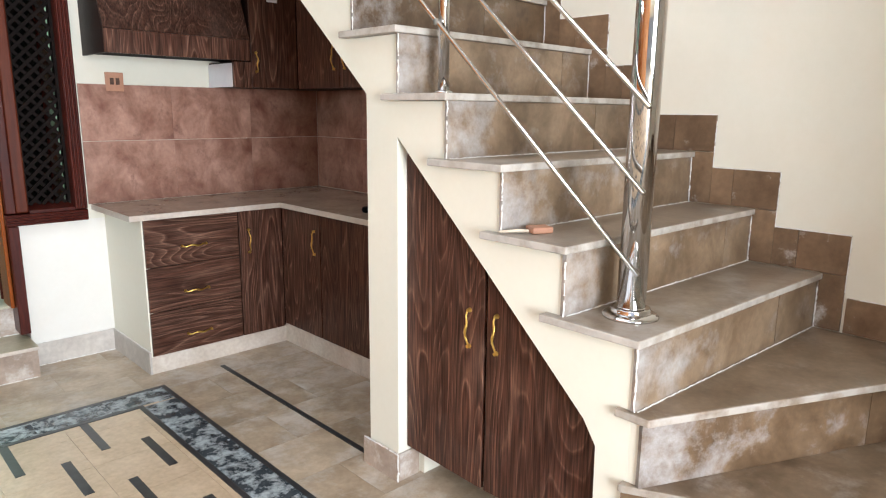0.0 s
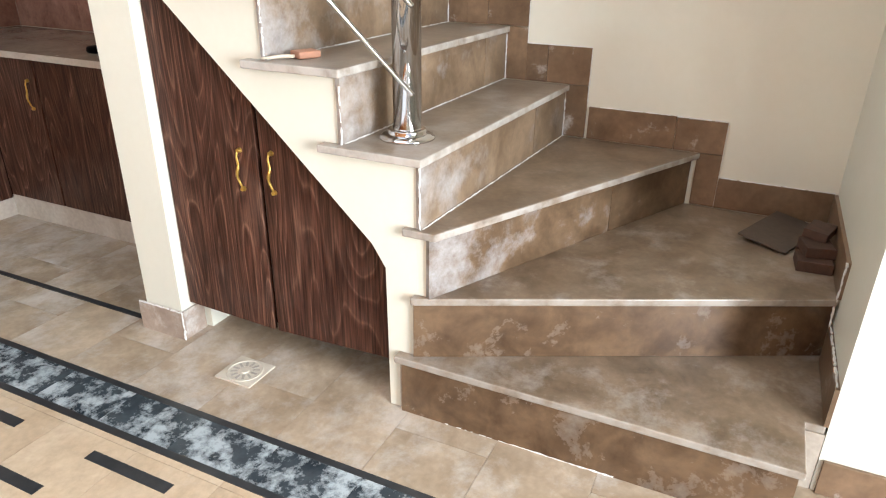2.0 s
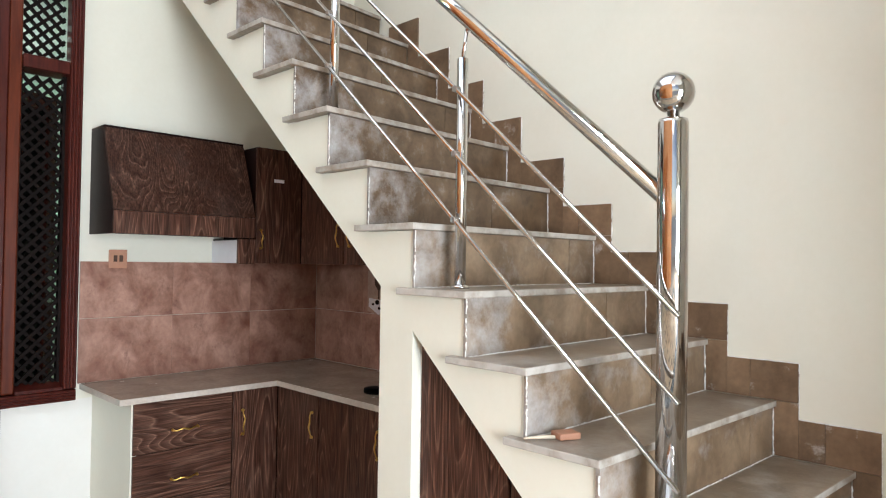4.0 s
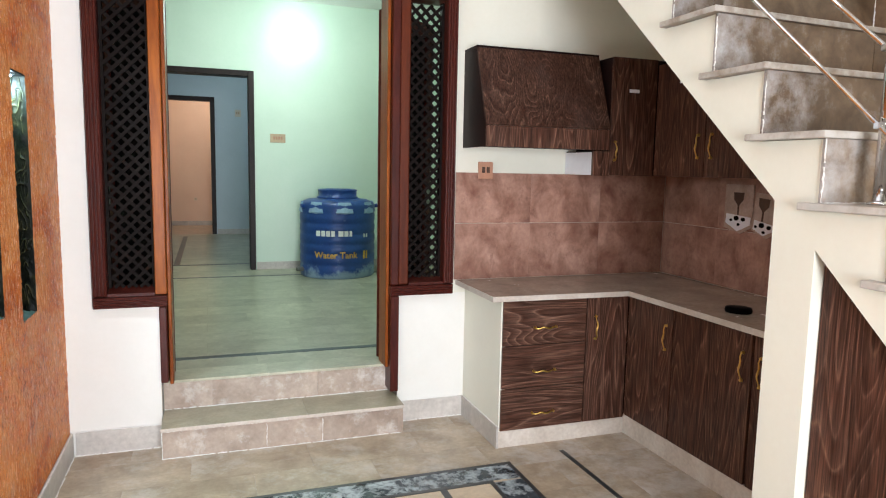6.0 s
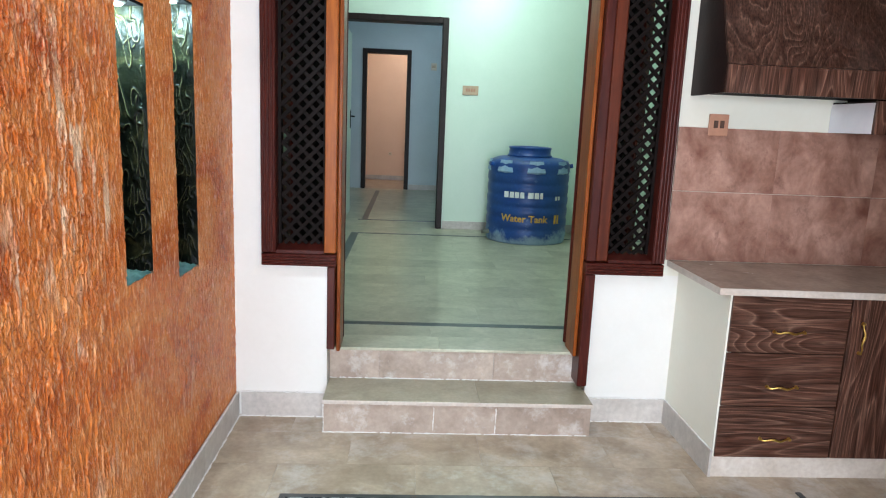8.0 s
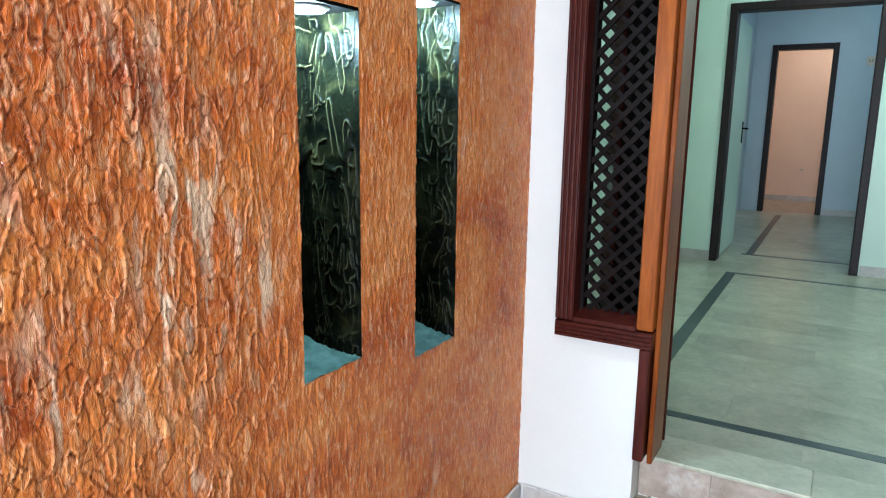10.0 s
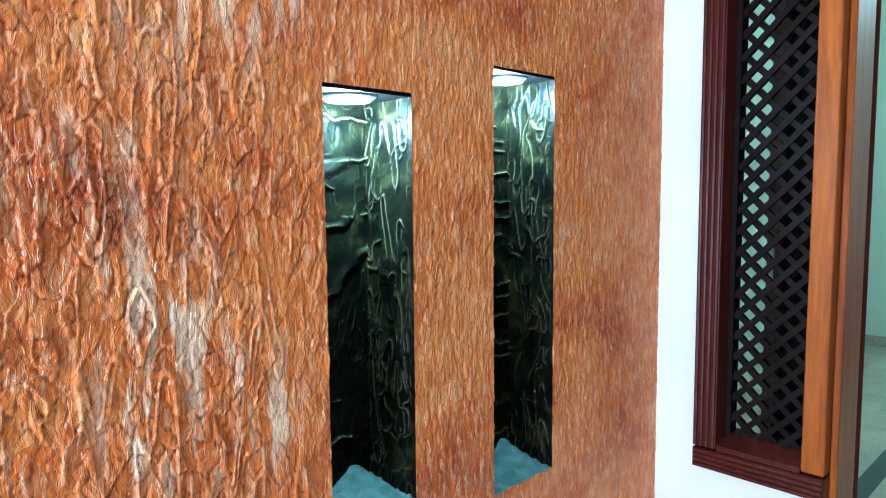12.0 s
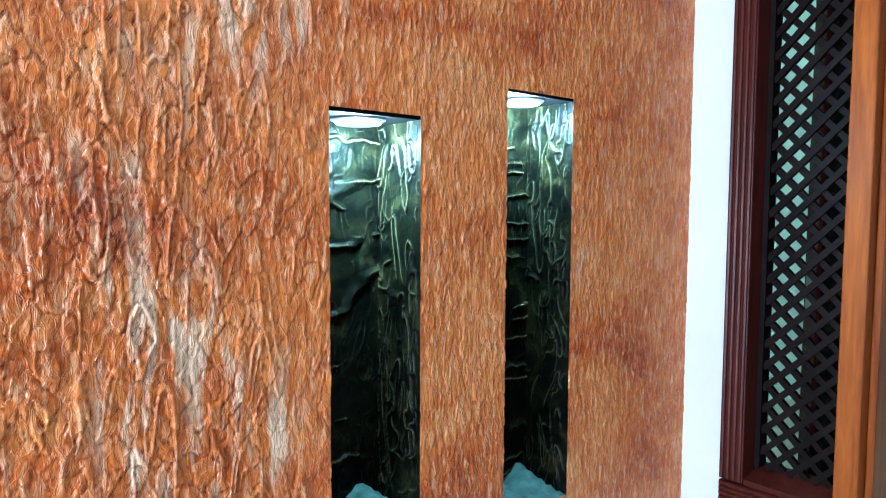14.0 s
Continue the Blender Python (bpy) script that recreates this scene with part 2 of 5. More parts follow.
ORANGE_WOOD = surface("orange_varnished_wood", (0.13, 0.026, 0.004), (0.285, 0.075, 0.010), 4, (9, 9, 0.7), rough=0.30, relief=0.06, fine=30, spec=0.15)
LATTICE = surface("black_brown_lattice_wood", (0.0045, 0.0028, 0.0024), (0.010, 0.0062, 0.0052), 12, rough=0.55, spec=0.05)
DARK_FRAME = surface("black_brown_door_frame", (0.010, 0.006, 0.005), (0.022, 0.013, 0.011), 6, (6, 6, 1), rough=0.45, spec=0.2)
BRASS = plain("brass", (0.72, 0.47, 0.12), 0.28, 0.95)
STEEL = plain("polished_steel", (0.62, 0.61, 0.60), 0.07, 1.0)
DULL_STEEL = plain("dull_steel", (0.35, 0.33, 0.31), 0.35, 1.0)
TANK = surface("blue_tank_plastic", (0.010, 0.045, 0.20), (0.016, 0.07, 0.28), 4, rough=0.38, relief=0.03, fine=40,
               stain=(0.26, 0.36, 0.48), stain_scale=6, stain_from=0.62, stain_to=0.80, edge=(0.0, 0.20, 0.34, 0.0), edge_axis=2)
TANK_PALE = surface("dusty_blue_plastic", (0.2, 0.33, 0.5), (0.33, 0.46, 0.6), 7, rough=0.6)
LETTER_W = plain("white_lettering", (0.75, 0.77, 0.78), 0.5)
LETTER_Y = plain("yellow_lettering", (0.62, 0.36, 0.05), 0.5)
PLASTIC = plain("ivory_plastic", (0.66, 0.58, 0.46), 0.4)
PINK_PLATE = plain("dusty_pink_plate", (0.42, 0.215, 0.135), 0.45)
TAN_PLATE = plain("tan_plate", (0.46, 0.34, 0.22), 0.45)
BOARD = plain("white_board", (0.75, 0.74, 0.78), 0.6)
BLACK = plain("black_plastic", (0.0025, 0.0025, 0.0025), 0.6, spec=0.03)
CARDBOARD = surface("brown_offcut", (0.042, 0.020, 0.012), (0.090, 0.045, 0.027), 8, rough=0.7)
GREYCARD = surface("brown_tile_offcut", (0.052, 0.036, 0.026), (0.095, 0.068, 0.048), 8, rough=0.6)
DRAIN = plain("drain_plastic", (0.56, 0.51, 0.42), 0.45)
GREYSLOT = plain("grey_slot_shade", (0.38, 0.35, 0.30), 0.6)
RAWRED = surface("red_primer", (0.35, 0.13, 0.08), (0.5, 0.25, 0.18), 8, rough=0.7)
BULB = plain("lit_bulb", (0.80, 1.0, 0.95), 0.5, 0, 9)
DISC = plain("lit_disc", (0.75, 0.98, 1.0), 0.5, 0, 14)


def bark_paint():
    """Glossy orange-brown paint over dripped plaster: red-brown wash in bands; pale sky gloss and crease shade painted
    in.
    """
    m, nt, b = nodes_of("orange_drip_texture_paint")
    tc = nt.nodes.new("ShaderNodeTexCoord")

    def stretched(sy, sz):
        mp = nt.nodes.new("ShaderNodeMapping")
        mp.inputs["Scale"].default_value = (1, sy, sz)
        nt.links.new(tc.outputs["Object"], mp.inputs["Vector"])
        return mp.outputs[0]

    def near(y, z, reach):
        """Closeness to one place of the wall, fading over its reach."""
        d = nt.nodes.new("ShaderNodeVectorMath")
        d.operation = "DISTANCE"
        nt.links.new(tc.outputs["Object"], d.inputs[0])
        d.inputs[1].default_value = (XL, y, z)
        return ramp(nt, d.outputs["Value"], (0.0, 1.0), (reach, 0.0))

    v = stretched(1, 0.40)
    wash = noise_node(nt, stretched(0.8, 1.25), 3.3, 6, 0.62, 0.6)
    wash = mix(nt, 0.10, wash, near(-1.72, 1.66, 0.42), "SUBTRACT")
    col = ramp(nt, wash, (0.30, (0.36, 0.054, 0.006)), (0.42, (0.55, 0.130, 0.018)), (0.54, (0.66, 0.200, 0.036)), (0.72, (0.75, 0.300, 0.095)))
    flakes = noise_node(nt, v, 46, 4, 0.6, 0.9)
    col = mix(nt, 0.30, col, ramp(nt, flakes, (0.34, (0.24, 0.17, 0.14)), (0.64, (0.80, 0.79, 0.78))), "OVERLAY")
    # pale runs in patches: broad sky gloss painted into the colour
    run = ramp(nt, noise_node(nt, stretched(1, 0.20), 26, 4, 0.6, 0.5), (0.49, 0.0), (0.60, 0.8))
    patch = mix(nt, 0.30, noise_node(nt, stretched(1, 0.8), 4.2, 3, 0.5, 0.4), near(-1.66, 1.33, 0.45), "ADD")
    where = ramp(nt, patch, (0.60, 0.0), (0.74, 1.0))
    col = mix(nt, mix(nt, 1.0, run, where, "MULTIPLY"), col, (0.88, 0.68, 0.48))
    l1 = ramp(nt, noise_node(nt, v, 40, 2, 0.5, 1.0), (0.465, 0.0), (0.50, 1.0), (0.53, 0.0))
    l2 = ramp(nt, noise_node(nt, v, 78, 2, 0.5, 0.8), (0.45, 0.0), (0.50, 1.0), (0.545, 0.0))
    lines = mix(nt, 0.5, l1, l2, "ADD")
    col = mix(nt, mix(nt, 1.0, lines, (0.20, 0.20, 0.20), "MULTIPLY"), col, (0.82, 0.48, 0.24))
    fleck = noise_node(nt, stretched(1, 0.26), 78, 3, 0.6, 0.7)
    col = mix(nt, ramp(nt, fleck, (0.54, 0.0), (0.64, 0.48)), col, (0.85, 0.50, 0.26))
    col = mix(nt, ramp(nt, fleck, (0.35, 0.42), (0.45, 0.0)), col, (0.24, 0.040, 0.008))
    # Crest highlights and crease shade put into the colour by pointiness.
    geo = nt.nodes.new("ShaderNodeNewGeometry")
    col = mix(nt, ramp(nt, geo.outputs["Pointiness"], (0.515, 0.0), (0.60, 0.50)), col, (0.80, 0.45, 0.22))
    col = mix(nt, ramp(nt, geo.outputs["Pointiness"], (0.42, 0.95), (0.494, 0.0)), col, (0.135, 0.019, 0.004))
    nt.links.new(col, b.inputs["Base Color"])
    nt.links.new(ramp(nt, flakes, (0.3, 0.16), (0.7, 0.30)), b.inputs["Roughness"])
    b.inputs["Specular IOR Level"].default_value = 0.42
    fine = mix(nt, 0.5, noise_node(nt, v, 60, 3, 0.55, 1.0), fleck)
    bump(nt, b, mix(nt, 0.35, fine, lines, "ADD"), 0.70, 0.005)
    return m


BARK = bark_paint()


def niche_paint():
    """Glossy bottle-green paint brushed with olive gold over crumpled plaster."""
    m, nt, b = nodes_of("dark_green_crumpled_paint")
    tc = nt.nodes.new("ShaderNodeTexCoord")
    v = tc.outputs["Object"]
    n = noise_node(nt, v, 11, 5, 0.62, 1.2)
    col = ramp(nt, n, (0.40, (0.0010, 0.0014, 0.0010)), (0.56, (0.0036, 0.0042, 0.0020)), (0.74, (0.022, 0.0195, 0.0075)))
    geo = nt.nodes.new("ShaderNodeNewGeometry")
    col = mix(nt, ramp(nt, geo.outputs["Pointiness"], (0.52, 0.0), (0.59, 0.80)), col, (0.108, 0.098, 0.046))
    # Crease shade darkened into the colour; the ridge gold above is paint.
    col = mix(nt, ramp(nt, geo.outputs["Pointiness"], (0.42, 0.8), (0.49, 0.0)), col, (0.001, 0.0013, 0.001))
    nt.links.new(col, b.inputs["Base Color"])
    b.inputs["Roughness"].default_value = 0.33
    b.inputs["Specular IOR Level"].default_value = 0.05
    bump(nt, b, noise_node(nt, v, 60, 3, 0.55, 1.0), 0.45, 0.004)
    return m


NICHE = niche_paint()
NICHE_FLOOR = surface("dusty_green_niche_floor", (0.028, 0.058, 0.050), (0.085, 0.135, 0.12), 22, rough=1.0, relief=0.6, fine=45, spec=0.02)


# ---- builders ----
BASE = {}


def thing(name, loc, label, category, group="", kind=""):
    """An Empty at the thing's base; its parts are given in world places."""
    ob = new(name)
    ob.empty_display_size = 0.1
    ob.location = loc
    BASE[ob] = Vector(loc)
    return tagged(ob, label, category, group, kind)


def part(name, bm, material, parent=None, label="", smooth=False, kind=""):
    me = bpy.data.meshes.new(name)
    bmesh.ops.recalc_face_normals(bm, faces=bm.faces)
    bm.to_mesh(me)
    bm.free()
    me.materials.append(material)
    if smooth:
        for p in me.polygons:
            p.use_smooth = True
    ob = new(name, me)
    if parent is not None:
        base = BASE[parent]
        me.transform(Matrix.Translation(-base))
        ob.parent = parent
        BASE[ob] = base
    else:
        BASE[ob] = Vector((0, 0, 0))
    return tagged(ob, label, kind=kind)


def structure(name, bm, material, label, category):
    return tagged(part(name, bm, material), label, category, kind="structure")


def box(x0, x1, y0, y1, z0, z1, bev=0.0, bm=None):
    own = bmesh.new()
    m = Matrix.LocRotScale(((x0 + x1) / 2, (y0 + y1) / 2, (z0 + z1) / 2), None, (abs(x1 - x0), abs(y1 - y0), abs(z1 - z0)))
    bmesh.ops.create_cube(own, size=1, matrix=m)
    if bev:
        bmesh.ops.bevel(own, geom=list(own.edges), offset=bev, segments=2, affect="EDGES", profile=0.5)
    if bm is None:
        return own
    join(bm, own)
    return bm


def join(bm, other):
    me = bpy.data.meshes.new("tmp")
    other.to_mesh(me)
    other.free()
    bm.from_mesh(me)
    bpy.data.meshes.remove(me)
    return bm


def prism(points, axis, a, b, bm=None, bev=0.0):
    """A polygon drawn in the two other axes, pushed along axis from a to b."""
    own = bmesh.new()

    def at(p, h):
        return {"x": (h, p[0], p[1]), "y": (p[0], h, p[1]), "z": (p[0], p[1], h)}[axis]

    lo, hi = [own.verts.new(at(p, a)) for p in points], [own.verts.new(at(p, b)) for p in points]
    own.faces.new(lo), own.faces.new(hi[::-1])
    n = len(points)
    for i in range(n):
        own.faces.new((lo[i], hi[i], hi[(i + 1) % n], lo[(i + 1) % n]))
    bmesh.ops.recalc_face_normals(own, faces=own.faces)
    if bev:
        bmesh.ops.bevel(own, geom=list(own.edges), offset=bev, segments=2, affect="EDGES", profile=0.5)
    if bm is None:
        return own
    return join(bm, own)


def rod(p, q, r, seg=16, bm=None, r2=None):
    p, q = Vector(p), Vector(q)
    own = bmesh.new()
    m = Matrix.Translation((p + q) / 2) @ (q - p).to_track_quat("Z", "Y").to_matrix().to_4x4()
    bmesh.ops.create_cone(own, cap_ends=True, segments=seg, radius1=r, radius2=r if r2 is None else r2, depth=(q - p).length, matrix=m)
    if bm is None:
        return own
    return join(bm, own)


def lathe(profile, center, seg=40, bm=None):
    own = bmesh.new() if bm is None else bm
    cx, cy = center
    rings = []
    for r, z in profile:
        rings.append([own.verts.new((cx + r * math.cos(2 * math.pi * i / seg), cy + r * math.sin(2 * math.pi * i / seg), z)) for i in range(seg)])
    for a, b in zip(rings, rings[1:]):
        for i in range(seg):
            own.faces.new((a[i], a[(i + 1) % seg], b[(i + 1) % seg], b[i]))
    own.faces.new(rings[0][::-1]), own.faces.new(rings[-1])
    return own


def sweep(points, r, seg=8):
    """A round bar through points."""
    own = bmesh.new()
    pts = [Vector(p) for p in points]
    rings = []
    for i, p in enumerate(pts):
        d = (pts[min(i + 1, len(pts) - 1)] - pts[max(i - 1, 0)]).normalized()
        q = d.to_track_quat("Z", "Y")
        rr = r[i] if isinstance(r, (list, tuple)) else r
        rings.append([own.verts.new(p + q @ Vector((rr * math.cos(2 * math.pi * k / seg), rr * math.sin(2 * math.pi * k / seg), 0))) for k in range(seg)])
    for a, b in zip(rings, rings[1:]):
        for k in range(seg):
            own.faces.new((a[k], a[(k + 1) % seg], b[(k + 1) % seg], b[k]))
    own.faces.new(rings[0][::-1]), own.faces.new(rings[-1])
    return own


def clip_bar(bm, c, sign, x0, x1, z0, z1, y, w, d):
    """One slanting lattice bar z = sign * x + c inside a rectangle."""
    xs = sorted(((z0 - c) / sign, (z1 - c) / sign))
    a, b = max(x0, xs[0]), min(x1, xs[1])
    if b - a < 0.004:
        return
    p, q = Vector((a, y, sign * a + c)), Vector((b, y, sign * b + c))
    n = Vector((-sign, 0, 1)).normalized() * (w / 2)
    f = Vector((0, d / 2, 0))
    vs = [bm.verts.new(u + s * n + g * f) for u in (p, q) for s, g in ((-1, -1), (1, -1), (1, 1), (-1, 1))]
    for k in range(4):
        bm.faces.new((vs[k], vs[(k + 1) % 4], vs[4 + (k + 1) % 4], vs[4 + k]))
    bm.faces.new(vs[3::-1]), bm.faces.new(vs[4:])


def lattice(x0, x1, z0, z1, y, pitch=0.063, w=0.017, d=0.017):
    bm = bmesh.new()
    c = z0 - x1
    while c < z1 - x0:
        clip_bar(bm, c, 1, x0, x1, z0, z1, y - d / 4, w, d)
        c += pitch
    c = z0 + x0
    while c < z1 + x1:
        clip_bar(bm, c, -1, x0, x1, z0, z1, y + d / 4, w, d)
        c += pitch
    return bm


# ---- structure ----
R, G, Y4 = 0.212, 0.2445, -3.30             # riser, going, front of the fourth tread
HF = 0.345                                  # hall floor

structure("ground", box(-30, 30, -40, 30, -0.3, -0.05), GROUT, "dusty pale ground around the house", "ground")
floor = structure("floor", box(XL - 0.15, XR + 0.15, -6.6, 0.0, -0.049, -0.004), GROUT, "beige stone tiled porch floor with blue marble border", "floor")

bm = box(-1.06, -0.79, 0, 0.2, 0, TOP)
box(-0.79, -0.463, 0, 0.2, 0, 0.80, bm=bm)
box(0.887, 1.325, 0, 0.2, 0, 0.80, bm=bm)
box(-0.79, 1.235, 0, 0.2, 3.2, TOP, bm=bm)
structure("wall_facade", bm, WHITE, "cream painted house front wall", "wall")
bm = box(1.325, 3.0, 0, 0.2, 0, 0.80)
box(1.235, 3.0, 0, 0.2, 0.80, TOP, bm=bm)
structure("wall_kitchen", bm, CREAM, "cream painted kitchen back wall", "wall")
structure("wall_stair", box(XR, XR + 0.2, -4.6, 0.0, 0, TOP), CREAM, "cream painted wall beside the stairs", "wall")
bm = box(1.80, XR, -4.6, YE, 0, TOP)
box(1.80, 2.0, -6.6, -4.6, 0, TOP, bm=bm)
structure("wall_end", bm, CREAM, "cream painted wall closing the foot of the stairs", "wall")
bm = box(-0.91, -0.70, -6.8, -6.6, 0, TOP)
box(1.10, 2.0, -6.8, -6.6, 0, TOP, bm=bm)
box(-0.70, 1.10, -6.8, -6.6, 2.3, TOP, bm=bm)
# Unseen return, added to keep daylight off the passage wall and stair foot.
box(1.10, 1.25, -6.6, -5.55, 0, TOP, bm=bm)
structure("wall_street", bm, CREAM, "cream painted street side wall with added shading return", "wall")
# Ceiling out of view; its assumed opening is placed to shape the overhead light.
bm = box(-1.06, 3.0, -1.1, 0.2, TOP, TOP + 0.15)
box(-1.06, 3.0, -6.8, -3.5, TOP, TOP + 0.15, bm=bm)
box(1.9, 3.0, -3.5, -1.1, TOP, TOP + 0.15, bm=bm)
structure("ceiling", bm, WHITE, "unseen white painted porch ceiling with assumed open light well", "ceiling")


def value_noise(u, v, seed):
    rng = np.random.RandomState(seed)
    tab = rng.rand(256, 256)
    iu, iv = np.floor(u).astype(int), np.floor(v).astype(int)
    fu, fv = u - iu, v - iv
    fu, fv = fu * fu * (3 - 2 * fu), fv * fv * (3 - 2 * fv)
    g = lambda a, b: tab[a % 256, b % 256]
    return (g(iu, iv) * (1 - fu) + g(iu + 1, iv) * fu) * (1 - fv) + (g(iu, iv + 1) * (1 - fu) + g(iu + 1, iv + 1) * fu) * fv


def flake_field(u, v, seed):
    """Overlapping flakes: for each place the flake's own random number, its nearness to the rim and where in it it lies."""
    rng = np.random.RandomState(seed)
    ju, jv, rnd, rn2 = (rng.rand(128, 128) for _ in range(4))
    iu, iv = np.floor(u).astype(int), np.floor(v).astype(int)
    d1, d2 = np.full(u.shape, 9.0), np.full(u.shape, 9.0)
    own, own2, ou, ov = np.zeros(u.shape), np.zeros(u.shape), np.zeros(u.shape), np.zeros(u.shape)
    for a in (-1, 0, 1):
        for b in (-1, 0, 1):
            ka, kb = (iu + a) % 128, (iv + b) % 128
            du, dv = u - (iu + a + ju[ka, kb]), v - (iv + b + jv[ka, kb])
            d = np.sqrt(du * du + dv * dv)
            near = d < d1
            d2 = np.where(near, d1, np.minimum(d2, d))
            own, own2 = np.where(near, rnd[ka, kb], own), np.where(near, rn2[ka, kb], own2)
            ou, ov = np.where(near, du, ou), np.where(near, dv, ov)
            d1 = np.where(near, d, d1)
    return own, own2, d2 - d1, ou, ov


def flakes(y, z, width, length, seed, lip_share=0.30):
    """Drip flakes of one size: each at its own height, a little thicker at its lower lip, a crease round it."""
    wy = y + width * 1.1 * (value_noise(y / width * 0.8, z / length * 1.6, seed) - 0.5) + width * 0.5 * (value_noise(y / width * 2.6, z / length * 4, seed + 1) - 0.5)
    wz = z + length * 0.7 * (value_noise(y / width * 0.9, z / length, seed + 2) - 0.5)
    own, own2, rim, ou, ov = flake_field(wy / width, wz / length, seed + 3)
    crease = np.clip(rim / 0.15, 0, 1)
    crease = crease * crease * (3 - 2 * crease)
    lip = np.clip(0.55 - ov, 0, 1.1)
    return (0.30 + 0.70 * own) * (1 - lip_share + lip_share * lip) * (0.20 + 0.80 * crease) + 0.30 * (own2 - 0.5) * ou


def drip_height(y, z):
    """Relief of the dripping plaster in metres: coarse flakes far from the house front, finer towards it."""
    coarse = np.clip((-y - 0.95) / 0.55, 0, 1)
    big = 0.0058 * flakes(y, z, 0.0205, 0.050, 21) + 0.0022 * flakes(y, z, 0.012, 0.030, 71)
    wy = y + 0.016 * (value_noise(y * 26, z * 11, 1) - 0.5)
    ridge = 1 - np.abs(2 * value_noise(wy * 46, z * 15 + 3 * value_noise(y * 30, z * 6, 8), 3) - 1)
    big = big + 0.0042 * np.clip((ridge - 0.80) * 6, 0, 1) * np.clip((value_noise(y * 30, z * 14, 9) - 0.35) * 5, 0, 1)
    small = 0.0040 * flakes(y, z, 0.0105, 0.036, 121, 0.45) + 0.0009 * value_noise(y * 200, z * 60, 5)
    return big * coarse + small * (1 - coarse)


def grid_mesh(name, P, keep):
    """A quad grid from an array of places (rows, columns, 3), with the kept faces."""
    n, m = P.shape[:2]
    idx = np.arange(n * m).reshape(n, m)
    q = np.stack([idx[:-1, :-1], idx[:-1, 1:], idx[1:, 1:], idx[1:, :-1]], -1)[keep]
    me = bpy.data.meshes.new(name)
    me.vertices.add(n * m)
    me.vertices.foreach_set("co", P.reshape(-1).astype(np.float32))
    me.loops.add(q.size)
    me.loops.foreach_set("vertex_index", q.reshape(-1).astype(np.int32))
    me.polygons.add(len(q))
    me.polygons.foreach_set("loop_start", np.arange(0, q.size, 4, dtype=np.int32))
    me.update(calc_edges=True)
    me.validate()
    for p in me.polygons:
        p.use_smooth = True
    return me


NICHES = ((-1.262, -1.046, 0.990, 1.846), (-0.794, -0.560, 0.910, 1.932))


def texture_wall():
    bm = bmesh.new()
    ys = [-4.1, NICHES[0][0] - 0.02, NICHES[0][1] + 0.02, NICHES[1][0] - 0.02, NICHES[1][1] + 0.02, 0.0]
    xb, xf = XL - 0.22, XL - 0.012
    for k in (0, 2, 4):
        box(xb, xf, ys[k], ys[k + 1], 0, TOP, bm=bm)
    for k, nc in ((1, NICHES[0]), (3, NICHES[1])):
        box(xb, xf, ys[k], ys[k + 1], 0, nc[2] - 0.012, bm=bm)
        box(xb, xf, ys[k], ys[k + 1], nc[3] + 0.012, TOP, bm=bm)
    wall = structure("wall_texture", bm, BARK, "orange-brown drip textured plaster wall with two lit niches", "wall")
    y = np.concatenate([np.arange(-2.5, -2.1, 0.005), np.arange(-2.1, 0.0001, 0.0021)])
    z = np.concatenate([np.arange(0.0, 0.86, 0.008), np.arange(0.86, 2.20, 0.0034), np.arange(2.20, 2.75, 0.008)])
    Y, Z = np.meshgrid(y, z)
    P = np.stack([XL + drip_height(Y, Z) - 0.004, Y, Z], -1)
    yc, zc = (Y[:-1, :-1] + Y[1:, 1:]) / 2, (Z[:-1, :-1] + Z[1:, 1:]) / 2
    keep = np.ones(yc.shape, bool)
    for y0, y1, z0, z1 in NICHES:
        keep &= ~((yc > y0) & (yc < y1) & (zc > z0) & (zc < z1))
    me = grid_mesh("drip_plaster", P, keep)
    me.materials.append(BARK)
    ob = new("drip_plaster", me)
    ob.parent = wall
    return wall


texture_wall()


